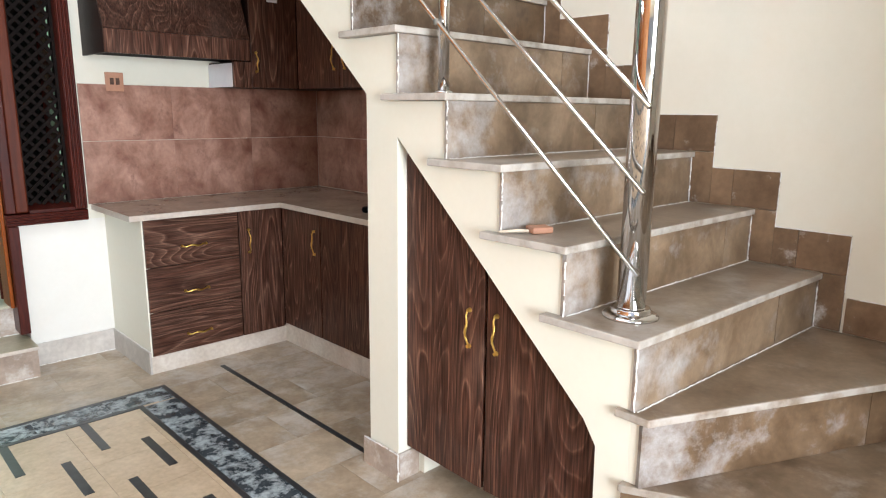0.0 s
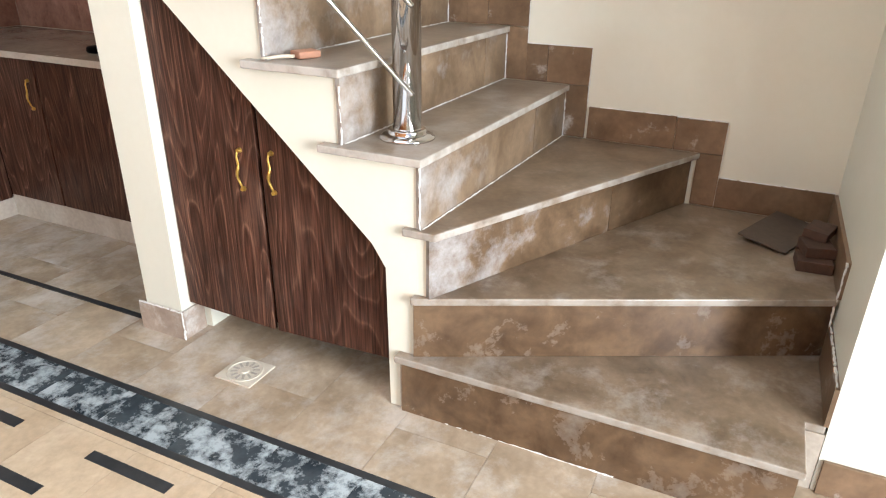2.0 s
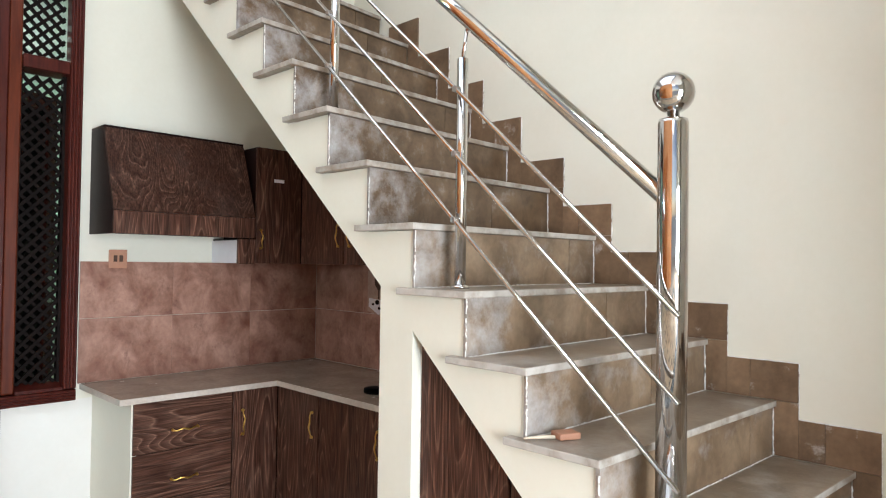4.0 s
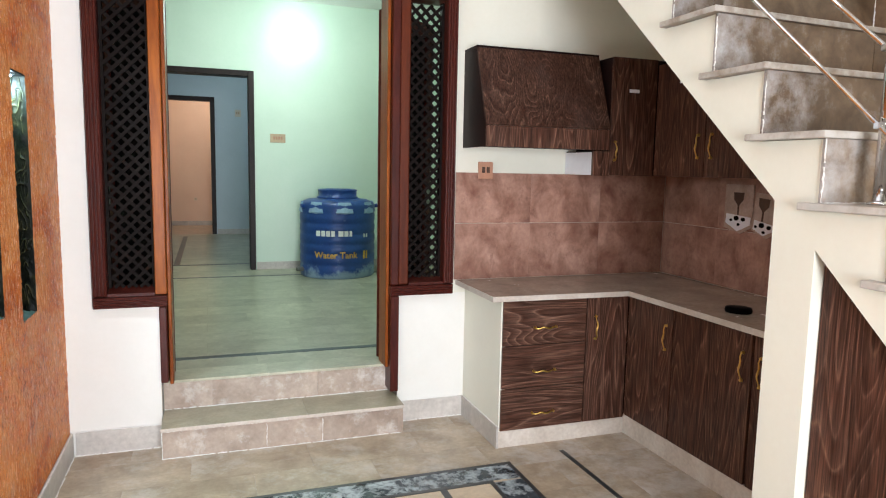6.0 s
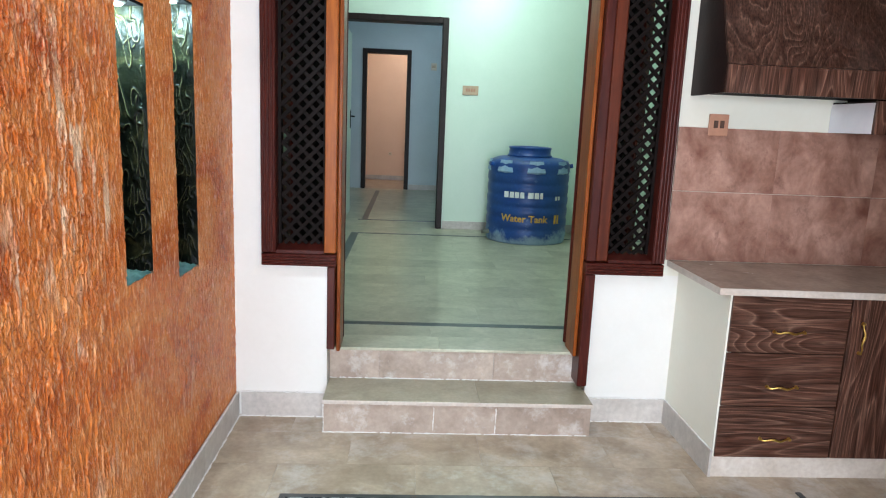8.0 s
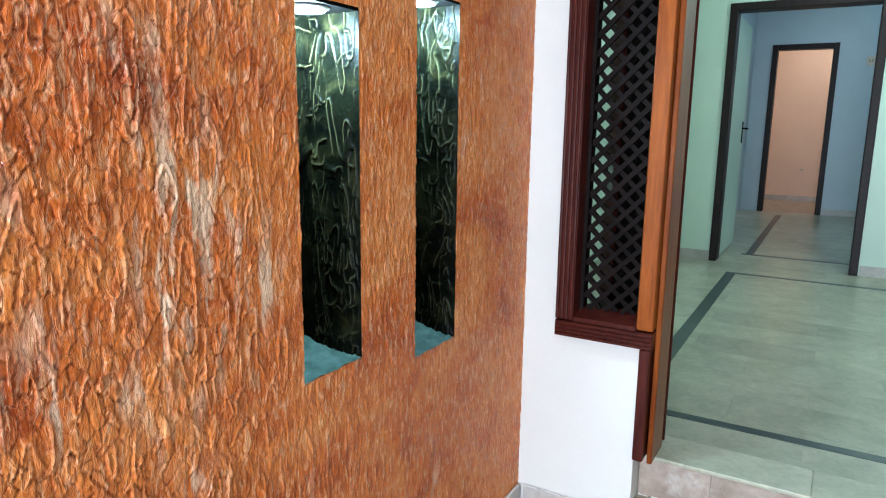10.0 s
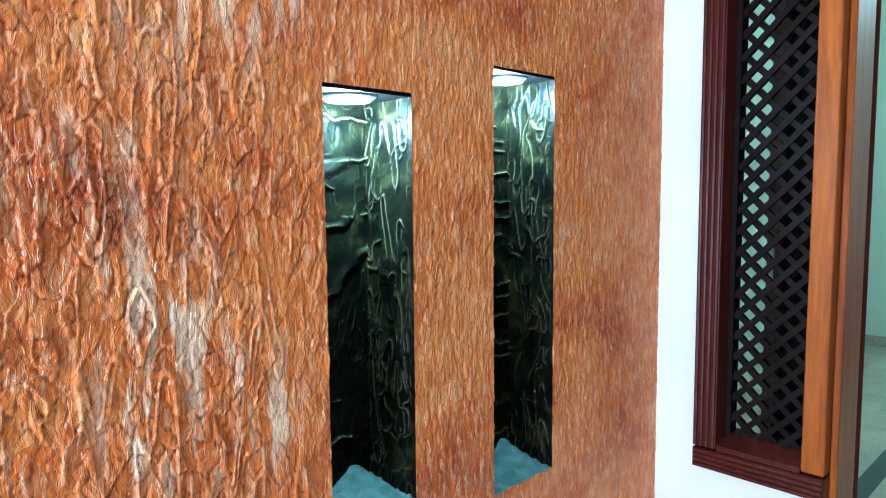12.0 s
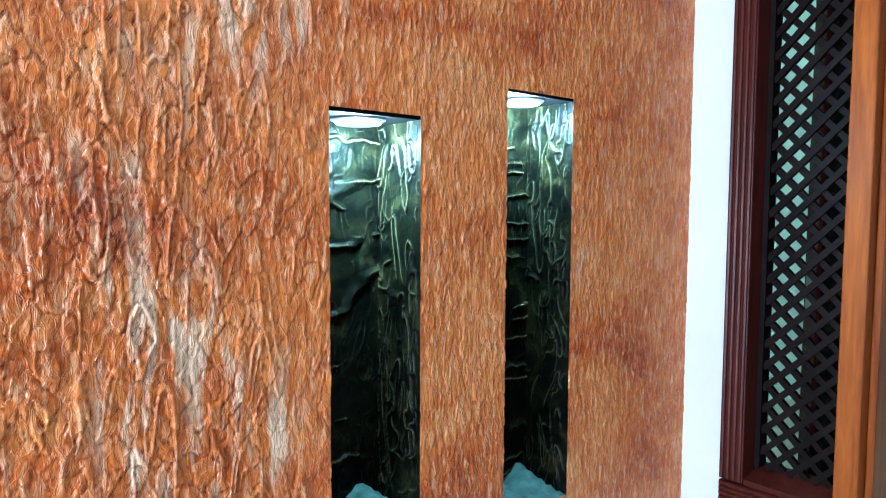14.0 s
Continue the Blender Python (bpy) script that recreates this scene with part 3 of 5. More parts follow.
def niche(y0, y1, z0, z1, seed):
    """A recess lined with crumpled dark paint, a round downlight in its top."""
    yc, xb = (y0 + y1) / 2, XL - 0.155
    t = thing("lit_niche", (XL - 0.08, yc, z0), "dark green crumpled-paint wall niche lit by a round downlight", "wall niche", "wall niches")

    def strands(u, v, s):
        """Thin raised strands running upwards and crossing, broken here and there."""
        h = 0
        for k, (lean, du, dv) in enumerate(((1.8, 44, 13.0), (-2.4, 40, 14.0), (0.4, 56, 12.0), (-0.9, 64, 20.0))):
            w = u + lean * 0.10 * v + 0.035 * (value_noise(u * 10, v * 7, s + k) - 0.5)
            a = 1 - np.abs(2 * value_noise(w * du, v * dv, s + 10 + k) - 1)
            h = np.maximum(h, np.clip((a - 0.86) / 0.12, 0, 1) * np.clip((value_noise(u * 20, v * 13, s + 20 + k) - 0.42) * 6, 0, 1))
        return 0.0048 * h + 0.0012 * value_noise(u * 90, v * 60, s + 31)

    def ledges(u, v, s):
        """Sagging crosswise folds, as of wet plaster."""
        w = v + 0.03 * (value_noise(u * 13, v * 5, s) - 0.5) + 0.012 * (value_noise(u * 45, v * 20, s + 4) - 0.5)
        a = 1 - np.abs(2 * value_noise(u * 5, w * 24, s + 1) - 1)
        return 0.0065 * np.clip((a - 0.82) / 0.15, 0, 1) * (value_noise(u * 14, v * 8, s + 7) > 0.36) + 0.0016 * value_noise(u * 70, v * 60, s + 9)

    def wrinkle(u, v, s):
        return 0.45 * strands(u, v, s + 50) + ledges(u, v, s)

    u, v = np.linspace(0, 1, 90), np.linspace(0, 1, 340)
    U, V = np.meshgrid(u, v)
    zz = z0 + V * (z1 - z0)
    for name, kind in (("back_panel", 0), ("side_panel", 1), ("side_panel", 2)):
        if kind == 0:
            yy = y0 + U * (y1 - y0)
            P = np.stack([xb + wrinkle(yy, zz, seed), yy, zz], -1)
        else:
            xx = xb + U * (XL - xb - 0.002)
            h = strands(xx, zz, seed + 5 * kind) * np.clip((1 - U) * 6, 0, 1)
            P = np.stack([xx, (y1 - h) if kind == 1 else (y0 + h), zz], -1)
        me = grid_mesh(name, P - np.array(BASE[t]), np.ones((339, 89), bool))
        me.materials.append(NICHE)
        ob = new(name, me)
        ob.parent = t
    part("backing", box(xb - 0.02, xb - 0.003, y0 - 0.015, y1 + 0.015, z0 - 0.015, z1 + 0.015), BLACK, t)
    part("top_panel", box(xb, XL - 0.003, y0, y1, z1 - 0.008, z1 + 0.006), BLACK, t, "black painted niche top")
    fl = bmesh.new()
    n = 14
    vs = [[fl.verts.new((xb + (XL - xb) * i / n, y0 + (y1 - y0) * j / n,
                         z0 + 0.05 * (1 - i / n) ** 1.5 * (0.6 + 0.4 * math.sin(j * 0.9 + seed)) + 0.004 * math.sin(i * 2.1 + j))) for j in range(n + 1)] for i in range(n + 1)]
    for i in range(n):
        for j in range(n):
            fl.faces.new((vs[i][j], vs[i + 1][j], vs[i + 1][j + 1], vs[i][j + 1]))
    part("niche_floor", fl, NICHE_FLOOR, t, "dusty green niche floor", True)
    xc = XL - 0.07
    light = part("downlight", lathe([(0.050, z1 - 0.016), (0.056, z1 - 0.012), (0.056, z1 - 0.007)], (xc, yc), 28), DULL_STEEL, t, "round recessed downlight")
    part("lit_disc", lathe([(0.045, z1 - 0.019), (0.045, z1 - 0.0165)], (xc, yc), 28), DISC, light, "glowing white lamp disc")
    lamp("niche_lamp", "POINT", pose(xc, yc, z1 - 0.050), 36, (0.70, 0.96, 1.0), 0.022)
    return t


niche(*NICHES[0], 11)
niche(*NICHES[1], 41)


# hall and rooms behind the door
bm = box(-1.9, 3.4, 0.201, 4.27, 0.20, HF - 0.004)
box(-0.462, 0.886, 0.114, 0.2, 0.10, HF - 0.018, bm=bm)
box(-1.9, 3.4, 4.27, 11.4, 0.20, HF - 0.004, bm=bm)
hall_floor = structure("floor_hall", bm, GROUT, "greenish grey stone tiled hall floor", "floor")
bm = box(-1.9, -0.88, 4.267, 4.42, HF, 3.47)
box(0.32, 3.4, 4.267, 4.42, HF, 3.47, bm=bm)
box(-0.88, 0.32, 4.267, 4.42, 2.65, 3.47, bm=bm)
structure("wall_hall_back", bm, MINT, "mint green painted hall back wall with doorway", "wall")
structure("wall_hall_west", box(-1.9, -1.75, 0.2, 4.267, HF, 3.47), MINT, "mint green painted hall side wall", "wall")
structure("wall_hall_east", box(3.25, 3.4, 0.2, 4.267, HF, 3.47), MINT, "mint green painted hall side wall", "wall")
bm = box(-1.75, -0.79, 0.2, 0.21, HF, 3.47)
box(1.235, 3.25, 0.2, 0.21, HF, 3.47, bm=bm)
structure("wall_hall_front", bm, MINT, "mint green inner face of the front wall", "wall")
structure("ceiling_hall", box(-1.9, 3.4, 0.2, 4.42, 3.47, 3.6), WHITE, "white painted hall ceiling", "ceiling")
bm = box(-1.3, -0.91, 8.7, 8.82, HF, 3.4)
box(-0.07, 2.6, 8.7, 8.82, HF, 3.4, bm=bm)
box(-0.91, -0.07, 8.7, 8.82, 2.75, 3.4, bm=bm)
box(-1.3, -1.15, 4.42, 8.7, HF, 3.4, bm=bm)
box(2.45, 2.6, 4.42, 8.7, HF, 3.4, bm=bm)
structure("wall_back_room", bm, BLUE, "pale blue painted back room walls", "wall")
structure("ceiling_back_room", box(-1.3, 2.6, 4.42, 11.4, 3.4, 3.5), WHITE, "white painted back room ceiling", "ceiling")
bm = box(-1.3, 1.2, 10.6, 10.72, HF, 3.4)
box(-1.3, -1.2, 8.82, 10.6, HF, 3.4, bm=bm)
box(1.1, 1.2, 8.82, 10.6, HF, 3.4, bm=bm)
structure("wall_far_room", bm, PEACH, "peach painted far room walls", "wall")


def door_frame(name, x0, x1, y0, y1, z0, z1, w, label):
    t = thing(name, ((x0 + x1) / 2, y0, z0), label, "door frame", kind="structure")
    part("jamb", box(x0, x0 + w, y0, y1, z0, z1, 0.006), DARK_FRAME, t)
    part("jamb", box(x1 - w, x1, y0, y1, z0, z1, 0.006), DARK_FRAME, t)
    part("head", box(x0 + w, x1 - w, y0, y1, z1 - w, z1, 0.006), DARK_FRAME, t)
    return t


door_frame("door_frame_1", -0.88, 0.32, 4.235, 4.43, HF, 2.65, 0.065, "black-brown wooden frame of the hall doorway")
door_frame("door_frame_2", -0.91, -0.07, 8.66, 8.83, HF, 2.75, 0.075, "black-brown wooden frame of the far doorway")
t = thing("door_1", (-0.84, 4.44, HF), "pale painted door standing open into the back room", "door", kind="structure")
part("leaf", box(-0.86, -0.82, 4.44, 5.42, HF + 0.01, 2.58, 0.004), MINT, t)
h = part("handle_plate", box(-0.82, -0.812, 5.28, 5.32, 1.42, 1.64, 0.003), BLACK, t, "black door handle plate")
part("lever", sweep([(-0.815, 5.30, 1.57), (-0.77, 5.30, 1.57), (-0.765, 5.27, 1.57), (-0.765, 5.19, 1.565)], 0.009), BLACK, h, "black lever")


# ---- wooden door screen of the house front ----
def moulding(t, x0, x1, z0, z1, side):
    """Ridged outer moulding: a board with four raised beads along it."""
    vertical = side == "v"
    m = part("moulding", box(x0, x1, -0.035, 0.05, z0, z1, 0.004), RED_WOOD, t, "dark red ridged moulding")
    n = 4
    for i in range(n):
        f = (i + 0.5) / n
        if vertical:
            xc = x0 + (x1 - x0) * f
            part("bead", rod((xc, -0.036, z0 + 0.004), (xc, -0.036, z1 - 0.004), 0.0065, 8), RED_WOOD, m)
        else:
            zc = z0 + (z1 - z0) * f
            part("bead", rod((x0 + 0.004, -0.036, zc), (x1 - 0.004, -0.036, zc), 0.0065, 8), RED_WOOD, m)
    return m


SZ, TZ, FZ = 0.80, 2.56, 3.18      # sill of the side lights, transom rail, head
t = thing("door_screen", (0.2, 0.05, HF), "dark red varnished wooden door screen with black lattice side panels", "door screen")
moulding(t, -0.782, -0.712, SZ + 0.065, FZ, "v")
moulding(t, 1.167, 1.232, SZ + 0.065, FZ, "v")
moulding(t, -0.782, -0.418, SZ, SZ + 0.06, "h")
moulding(t, 0.83, 1.232, SZ, SZ + 0.06, "h")
for x0, x1 in ((-0.711, -0.480), (0.945, 1.166)):
    part("sill", prism([(-0.028, SZ + 0.062), (0.09, SZ + 0.062), (0.09, SZ + 0.105), (-0.028, SZ + 0.078)], "x", x0, x1), RED_WOOD, t, "dusty sloping lattice sill")
    part("lattice_panel", lattice(x0 + 0.012, x1 - 0.012, SZ + 0.10, TZ - 0.02, 0.055), LATTICE, t, "black-brown diamond lattice")
    for xa, xb in ((x0, x0 + 0.014), (x1 - 0.014, x1)):
        part("lattice_stile", box(xa, xb, 0.035, 0.080, SZ + 0.10, TZ - 0.002), LATTICE, t)
part("jamb", box(-0.479, -0.420, -0.025, 0.13, SZ + 0.066, FZ, 0.005), ORANGE_WOOD, t, "orange varnished jamb")
part("jamb", box(0.835, 0.882, -0.025, 0.13, SZ + 0.066, FZ, 0.005), RED_WOOD, t, "dark red varnished jamb")
part("jamb_strip", box(0.8835, 0.943, -0.022, 0.13, SZ + 0.066, FZ, 0.008), BROWN_JAMB, t, "red-brown varnished jamb strip")
part("inner_post", box(-0.419, -0.400, 0.02, 0.19, HF, FZ, 0.004), ORANGE_WOOD, t)
part("inner_post", box(0.814, 0.833, 0.02, 0.19, HF, FZ, 0.004), ORANGE_WOOD, t)
part("lower_jamb", box(-0.462, -0.424, -0.03, 0.15, HF + 0.025, SZ - 0.002, 0.005), RED_WOOD, t, "dark red lower jamb")
part("lower_jamb", box(0.835, 0.886, -0.03, 0.15, 0.20, SZ - 0.002, 0.005), RED_WOOD, t, "dark red lower jamb")
part("transom_rail", box(-0.390, 0.800, -0.03, 0.13, TZ, TZ + 0.07, 0.006), RED_WOOD, t, "dark red transom rail")
for x0, x1 in ((-0.711, -0.480), (0.945, 1.166)):
    part("side_rail", box(x0, x1, -0.03, 0.13, TZ, TZ + 0.07, 0.006), RED_WOOD, t)
    part("lattice_panel", lattice(x0 + 0.005, x1 - 0.005, TZ + 0.072, FZ - 0.005, 0.07), LATTICE, t)
part("lattice_panel", lattice(-0.385, 0.795, TZ + 0.072, FZ - 0.005, 0.07), LATTICE, t, "black-brown transom lattice")


def door_leaf(name, hx, hy, ang, w, flip):
    """An open leaf: stiles, rails, lattice and dark board, turned about its hinge."""
    t = thing(name, (hx, hy, HF), "dark wooden lattice door leaf standing open into the hall", "door", "double door leaves")
    z0, z1 = HF + 0.01, TZ - 0.03
    bits = [part("stile", box(hx + a, hx + b, hy - 0.02, hy + 0.02, z0, z1, 0.004), RED_WOOD, t) for a, b in ((0.0, 0.075), (w - 0.075, w))]
    bits += [part("rail", box(hx + 0.075, hx + w - 0.075, hy - 0.018, hy + 0.018, a, b, 0.004), RED_WOOD, t) for a, b in ((z0, z0 + 0.3), (z1 - 0.09, z1))]
    bits.append(part("lattice_panel", lattice(hx + 0.076, hx + w - 0.076, z0 + 0.302, z1 - 0.092, hy - 0.008 * flip), LATTICE, t, "black-brown diamond lattice"))
    bits.append(part("backing_board", box(hx + 0.076, hx + w - 0.076, hy - 0.002, hy + 0.004, z0 + 0.302, z1 - 0.092), BLACK, t))
    lock = part("lock_plate", box(hx + w - 0.055, hx + w - 0.02, hy - 0.026, hy + 0.026, 1.30, 1.46, 0.003), DULL_STEEL, t, "dull steel lock plate")
    t.matrix_world = pose(hx, hy, HF, 0, 0, ang)
    return t


door_leaf("door_leaf", -0.41, 0.215, 139, 0.475, 1)
door_leaf("door_leaf", 0.82, 0.215, 38, 0.545, -1)

# two steps up to the hall
steps = t = thing("entrance_steps", (0.21, -0.1, 0), "two dusty beige tiled steps up to the door", "steps")
xa, xb = -0.460, 0.878
part("lower_core", box(xa + 0.006, xb - 0.006, -0.168, 0.10, 0.0, 0.153), GROUT, t)
for a, b in ((xa + 0.004, 0.085), (0.0865, 0.395), (0.3965, xb - 0.004)):
    part("lower_riser", box(a, b, -0.186, -0.169, 0, 0.152), STEP_TILE, t)
for a, b in ((xa, 0.31), (0.3105, xb)):
    slab = part("lower_tread", box(a, b, -0.198, 0.094, 0.153, 0.174, 0.003), STEP_TREAD, t, "olive-brown tread tile")
    part("nosing", box(a, b, -0.203, -0.1985, 0.154, 0.1735, 0.002), COUNTER_EDGE, slab, "pale worn nosing")
for a, b in ((xa + 0.002, -0.20), (-0.1985, 0.41), (0.4115, xb - 0.002)):
    part("upper_riser", box(a, b, 0.096, 0.112, 0.1755, HF - 0.016), STEP_TILE, t)
for a, b in ((xa, 0.12), (0.1205, xb)):
    part("upper_tread", box(a, b, 0.088, 0.30, HF - 0.015, HF + 0.001, 0.003), HALL_TILE, t)

# ---- staircase ----
st = thing("staircase", (2.2, -3.3, 0), "brown stone tiled winding staircase dusted with white plaster", "staircase")
N = 15
ang_s = 0.873


def zk(k):
    """Height of tread k: the upper risers are a little taller."""
    return k * R if k < 8 else 8 * R + 0.014 + 0.241 * (k - 8)


def yk(k):
    """Nosing at the outer edge."""
    return Y4 + G * (k - 4) if k <= 8 else Y4 + G * 4 + 0.2575 * (k - 8)


def yw(k):
    """Nosing at the wall."""
    return -3.366 + 0.268 * (k - 4)


def soffit(y):
    return 1.485 + ang_s * (y + 2.115)


def loft(pa, pb, xa, xb):
    """Two like outlines in (y, z) at two places x, joined."""
    q = bmesh.new()
    lo, hi = [q.verts.new((xa, *p)) for p in pa], [q.verts.new((xb, *p)) for p in pb]
    q.faces.new(lo), q.faces.new(hi[::-1])
    n = len(pa)
    for i in range(n):
        q.faces.new((lo[i], hi[i], hi[(i + 1) % n], lo[(i + 1) % n]))
    return q


# side wall of the stairs: stepped top, sloping soffit, pier and cupboard opening
pts = [(-3.215, 0.0), (-3.215, 0.195), (-3.27, 0.197), (-3.27, 4 * R - 0.026)]
for k in range(4, N + 1):
    pts += [(yk(k) + 0.03, zk(k) - 0.026), (yk(k + 1) + 0.03, zk(k) - 0.026)]
pts[4:5] = []
pts = [p for p in pts if p[0] <= -0.002] + [(-0.002, zk(N) - 0.026)]
pts += [(-0.002, soffit(-0.002)), (-2.115, 1.485), (-2.115, 0.0), (-2.29, 0.0), (-2.29, 1.335), (-2.73, 0.925), (-3.12, 0.56), (-3.165, 0.49), (-3.172, 0.0)]
part("side_wall", prism(pts, "x", XS, XS + 0.11), CREAM, st, "cream painted stair side wall with pier")
# solid flight behind it
tail = [(-0.002, zk(N) - 0.03), (-0.002, soffit(-0.002)), (-2.115, 1.485), (-2.5, 1.15)]
pa, pb = [(yk(5) + 0.034, 4 * R - 0.03)], [(yw(5) + 0.034, 4 * R - 0.03)]
for k in range(5, N + 1):
    pa += [(min(-0.003, yk(k) + 0.034), zk(k) - 0.03), (min(-0.003, yk(k + 1) + 0.034), zk(k) - 0.03)]
    pb += [(min(-0.003, yw(k) + 0.034), zk(k) - 0.03), (min(-0.003, yw(k + 1) + 0.034), zk(k) - 0.03)]
part("flight", loft(pa + tail, pb + tail, XS + 0.11, XR), CREAM, st, "cream painted flight with sloping soffit")
part("pier_return", box(XS + 0.11, XR, -2.32, -2.13, 0, 1.34), CREAM, st, "cream painted wall under the flight")


def wall_along(p, q, back, z0, z1, bm=None):
    p, q = Vector(p), Vector(q)
    d = (q - p).normalized()
    n = Vector((-d.y, d.x)) * back
    pts = [p, q, q + n, p + n]
    return prism([(a.x, a.y) for a in pts], "z", z0, z1, bm)


for k in range(4, N):
    y, w = yk(k), yw(k)
    if w + 0.3 > -0.01:
        break
    xo, xe = 1.585, XR - 0.012
    part("tread", prism([(xo, y), (xe, w), (xe, yw(k + 1) + 0.03), (XS + 0.02, yk(k + 1) + 0.03), (XS + 0.02, y + 0.33), (xo, y + 0.33)],
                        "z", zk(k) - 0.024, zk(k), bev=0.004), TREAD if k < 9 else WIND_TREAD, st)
    zb, zt_ = (3 * R if k == 4 else zk(k - 1)) + 0.001, zk(k) - 0.025
    cut = 0.62 + 0.10 * ((k * 7) % 3)
    p0, p1 = Vector((XS - 0.006, y + 0.016)), Vector((xe, w + 0.016))
    pm = p0.lerp(p1, cut)
    part("riser", wall_along(p0, pm, 0.014, zb, zt_), STAIR_TILE if k < 9 else WIND_RISER, st)
    part("riser", wall_along(p0.lerp(p1, cut + 0.003), p1, 0.014, zb, zt_), STAIR_TILE if k < 9 else WIND_RISER, st)

# winders at the foot
W1 = [(1.585, -3.205), (1.585, -4.345), (1.80, -4.345), (1.80, -4.395), (2.30, -4.395), (1.70, -3.205)]
W2 = [(1.594, -3.272), (1.60, -3.285), (2.150, -4.395), (XR - 0.012, -4.395), (XR - 0.012, -3.70), (1.70, -3.22), (1.62, -3.258), (1.594, -3.258)]
W3 = [(1.60, -3.335), (1.635, -3.350), (XR - 0.012, -3.905), (XR - 0.012, -3.24), (1.60, -3.23)]
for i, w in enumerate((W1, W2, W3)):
    part("tread", prism(w, "z", (i + 1) * R - 0.024, (i + 1) * R, bev=0.004), WIND_TREAD if i == 2 else CLEAN_SHADED_TREAD, st)


part("riser", box(1.603, 1.618, -4.335, -3.222, 0.0, R - 0.025), CLEAN_SHADED_RISER, st)
part("riser", box(1.618, 1.80, -4.335, -4.32, 0.0, R - 0.025), CLEAN_SHADED_RISER, st)
part("core", prism([(1.618, -3.21), (1.618, -4.32), (1.80, -4.32), (1.80, -4.398), (XR - 0.002, -4.398), (XR - 0.002, -3.1), (1.74, -3.1)], "z", 0, R - 0.026), GROUT, st)
part("riser", wall_along((1.608, -3.262), (2.176, -4.393), 0.014, R + 0.001, 2 * R - 0.025), CLEAN_SHADED_RISER, st)
part("core", prism([(1.64, -3.29), (2.195, -4.39), (XR - 0.002, -4.39), (XR - 0.002, -3.1), (1.74, -3.1), (1.64, -3.2)], "z", R, 2 * R - 0.026), GROUT, st)
part("riser", wall_along((1.608, -3.314), (2.35, -3.665), 0.014, 2 * R + 0.001, 3 * R - 0.025), WIND_RISER, st)
part("riser", wall_along((2.352, -3.666), (XR - 0.012, -3.877), 0.014, 2 * R + 0.001, 3 * R - 0.025), WIND_RISER, st)
part("core", prism([(1.64, -3.31), (XR - 0.002, -3.845), (XR - 0.002, -3.1), (1.74, -3.1), (1.64, -3.2)], "z", 2 * R, 3 * R - 0.026), GROUT, st)
part("core", prism([(1.74, Y4 + 0.04), (XR - 0.002, yw(4) + 0.04), (XR - 0.002, -2.9), (1.74, -2.9)], "z", 3 * R, 4 * R - 0.026), GROUT, st)
part("newel_wall", box(1.6205, 1.66, -3.309, -3.2725, 2 * R + 0.001, 3 * R - 0.026), CREAM, st)
part("newel_wall", box(1.6205, 1.65, -3.272, -3.2, R, 4 * R - 0.026), CREAM, st, "cream painted wall end")

# stepped skirting tiles on the wall
sx0, sx1 = XR - 0.011, XR
for k in range(4, N - 1):
    y, z0, z1 = yw(k), zk(k), zk(k) + 0.148
    if y + 0.27 > -0.2:
        break
    part("skirting_tile", box(sx0, sx1, y - 0.076, y + 0.012, (3 * R if k == 4 else zk(k - 1)) + 0.001, z0 - 0.001), SKIRT_TILE, st)
    part("skirting_tile", box(sx0, sx1, y - 0.076, y + 0.10, z0 + 0.001, z1), SKIRT_TILE, st)
    part("skirting_tile", box(sx0, sx1, y + 0.102, y + 0.269 - 0.078, z0 + 0.001, z1), SKIRT_TILE, st)
part("skirting_tile", box(sx0, sx1, -3.985, -3.895, 2 * R + 0.001, 3 * R - 0.002), SKIRT_TILE, st)
part("skirting_tile", box(sx0, sx1, -3.985, -3.80, 3 * R, 3 * R + 0.125), SKIRT_TILE, st)
part("skirting_tile", box(sx0, sx1, -3.798, -3.454, 3 * R, 3 * R + 0.13), SKIRT_TILE, st)
part("skirting_tile", box(sx0, sx1, -4.388, -3.987, 2 * R, 2 * R + 0.12), SKIRT_TILE, st)
part("skirting_tile", box(2.15, XR - 0.012, -4.4, -4.388, 2 * R, 2 * R + 0.12), SKIRT_TILE, st)
part("skirting_tile", box(1.80, 2.148, -4.4, -4.388, R, R + 0.12), SKIRT_TILE, st)

# white plaster smeared along the joints
PLASTER = surface("white_plaster_smear", (0.66, 0.65, 0.62), (0.78, 0.77, 0.74), 20, rough=0.85, relief=0.3, fine=120)
rng = random.Random(5)


def bead(p, q, r, keep=0.75, owner=None):
    """An uneven broken line of plaster between two places."""
    p, q = Vector(p), Vector(q)
    n = max(3, int((q - p).length / 0.012))
    own, run, rad = bmesh.new(), [], []
    for i in range(n + 1):
        run.append(p.lerp(q, i / n) + Vector((rng.uniform(-1, 1), rng.uniform(-1, 1), rng.uniform(-1, 1))) * r * 0.45)
        rad.append(r * rng.uniform(0.45, 1.15))
        if len(run) > 3 and (rng.random() > keep or i == n):
            join(own, sweep(run, rad, 5))
            run, rad = [], []
    part("plaster_bead", own, PLASTER, owner or st, "white plaster smear")


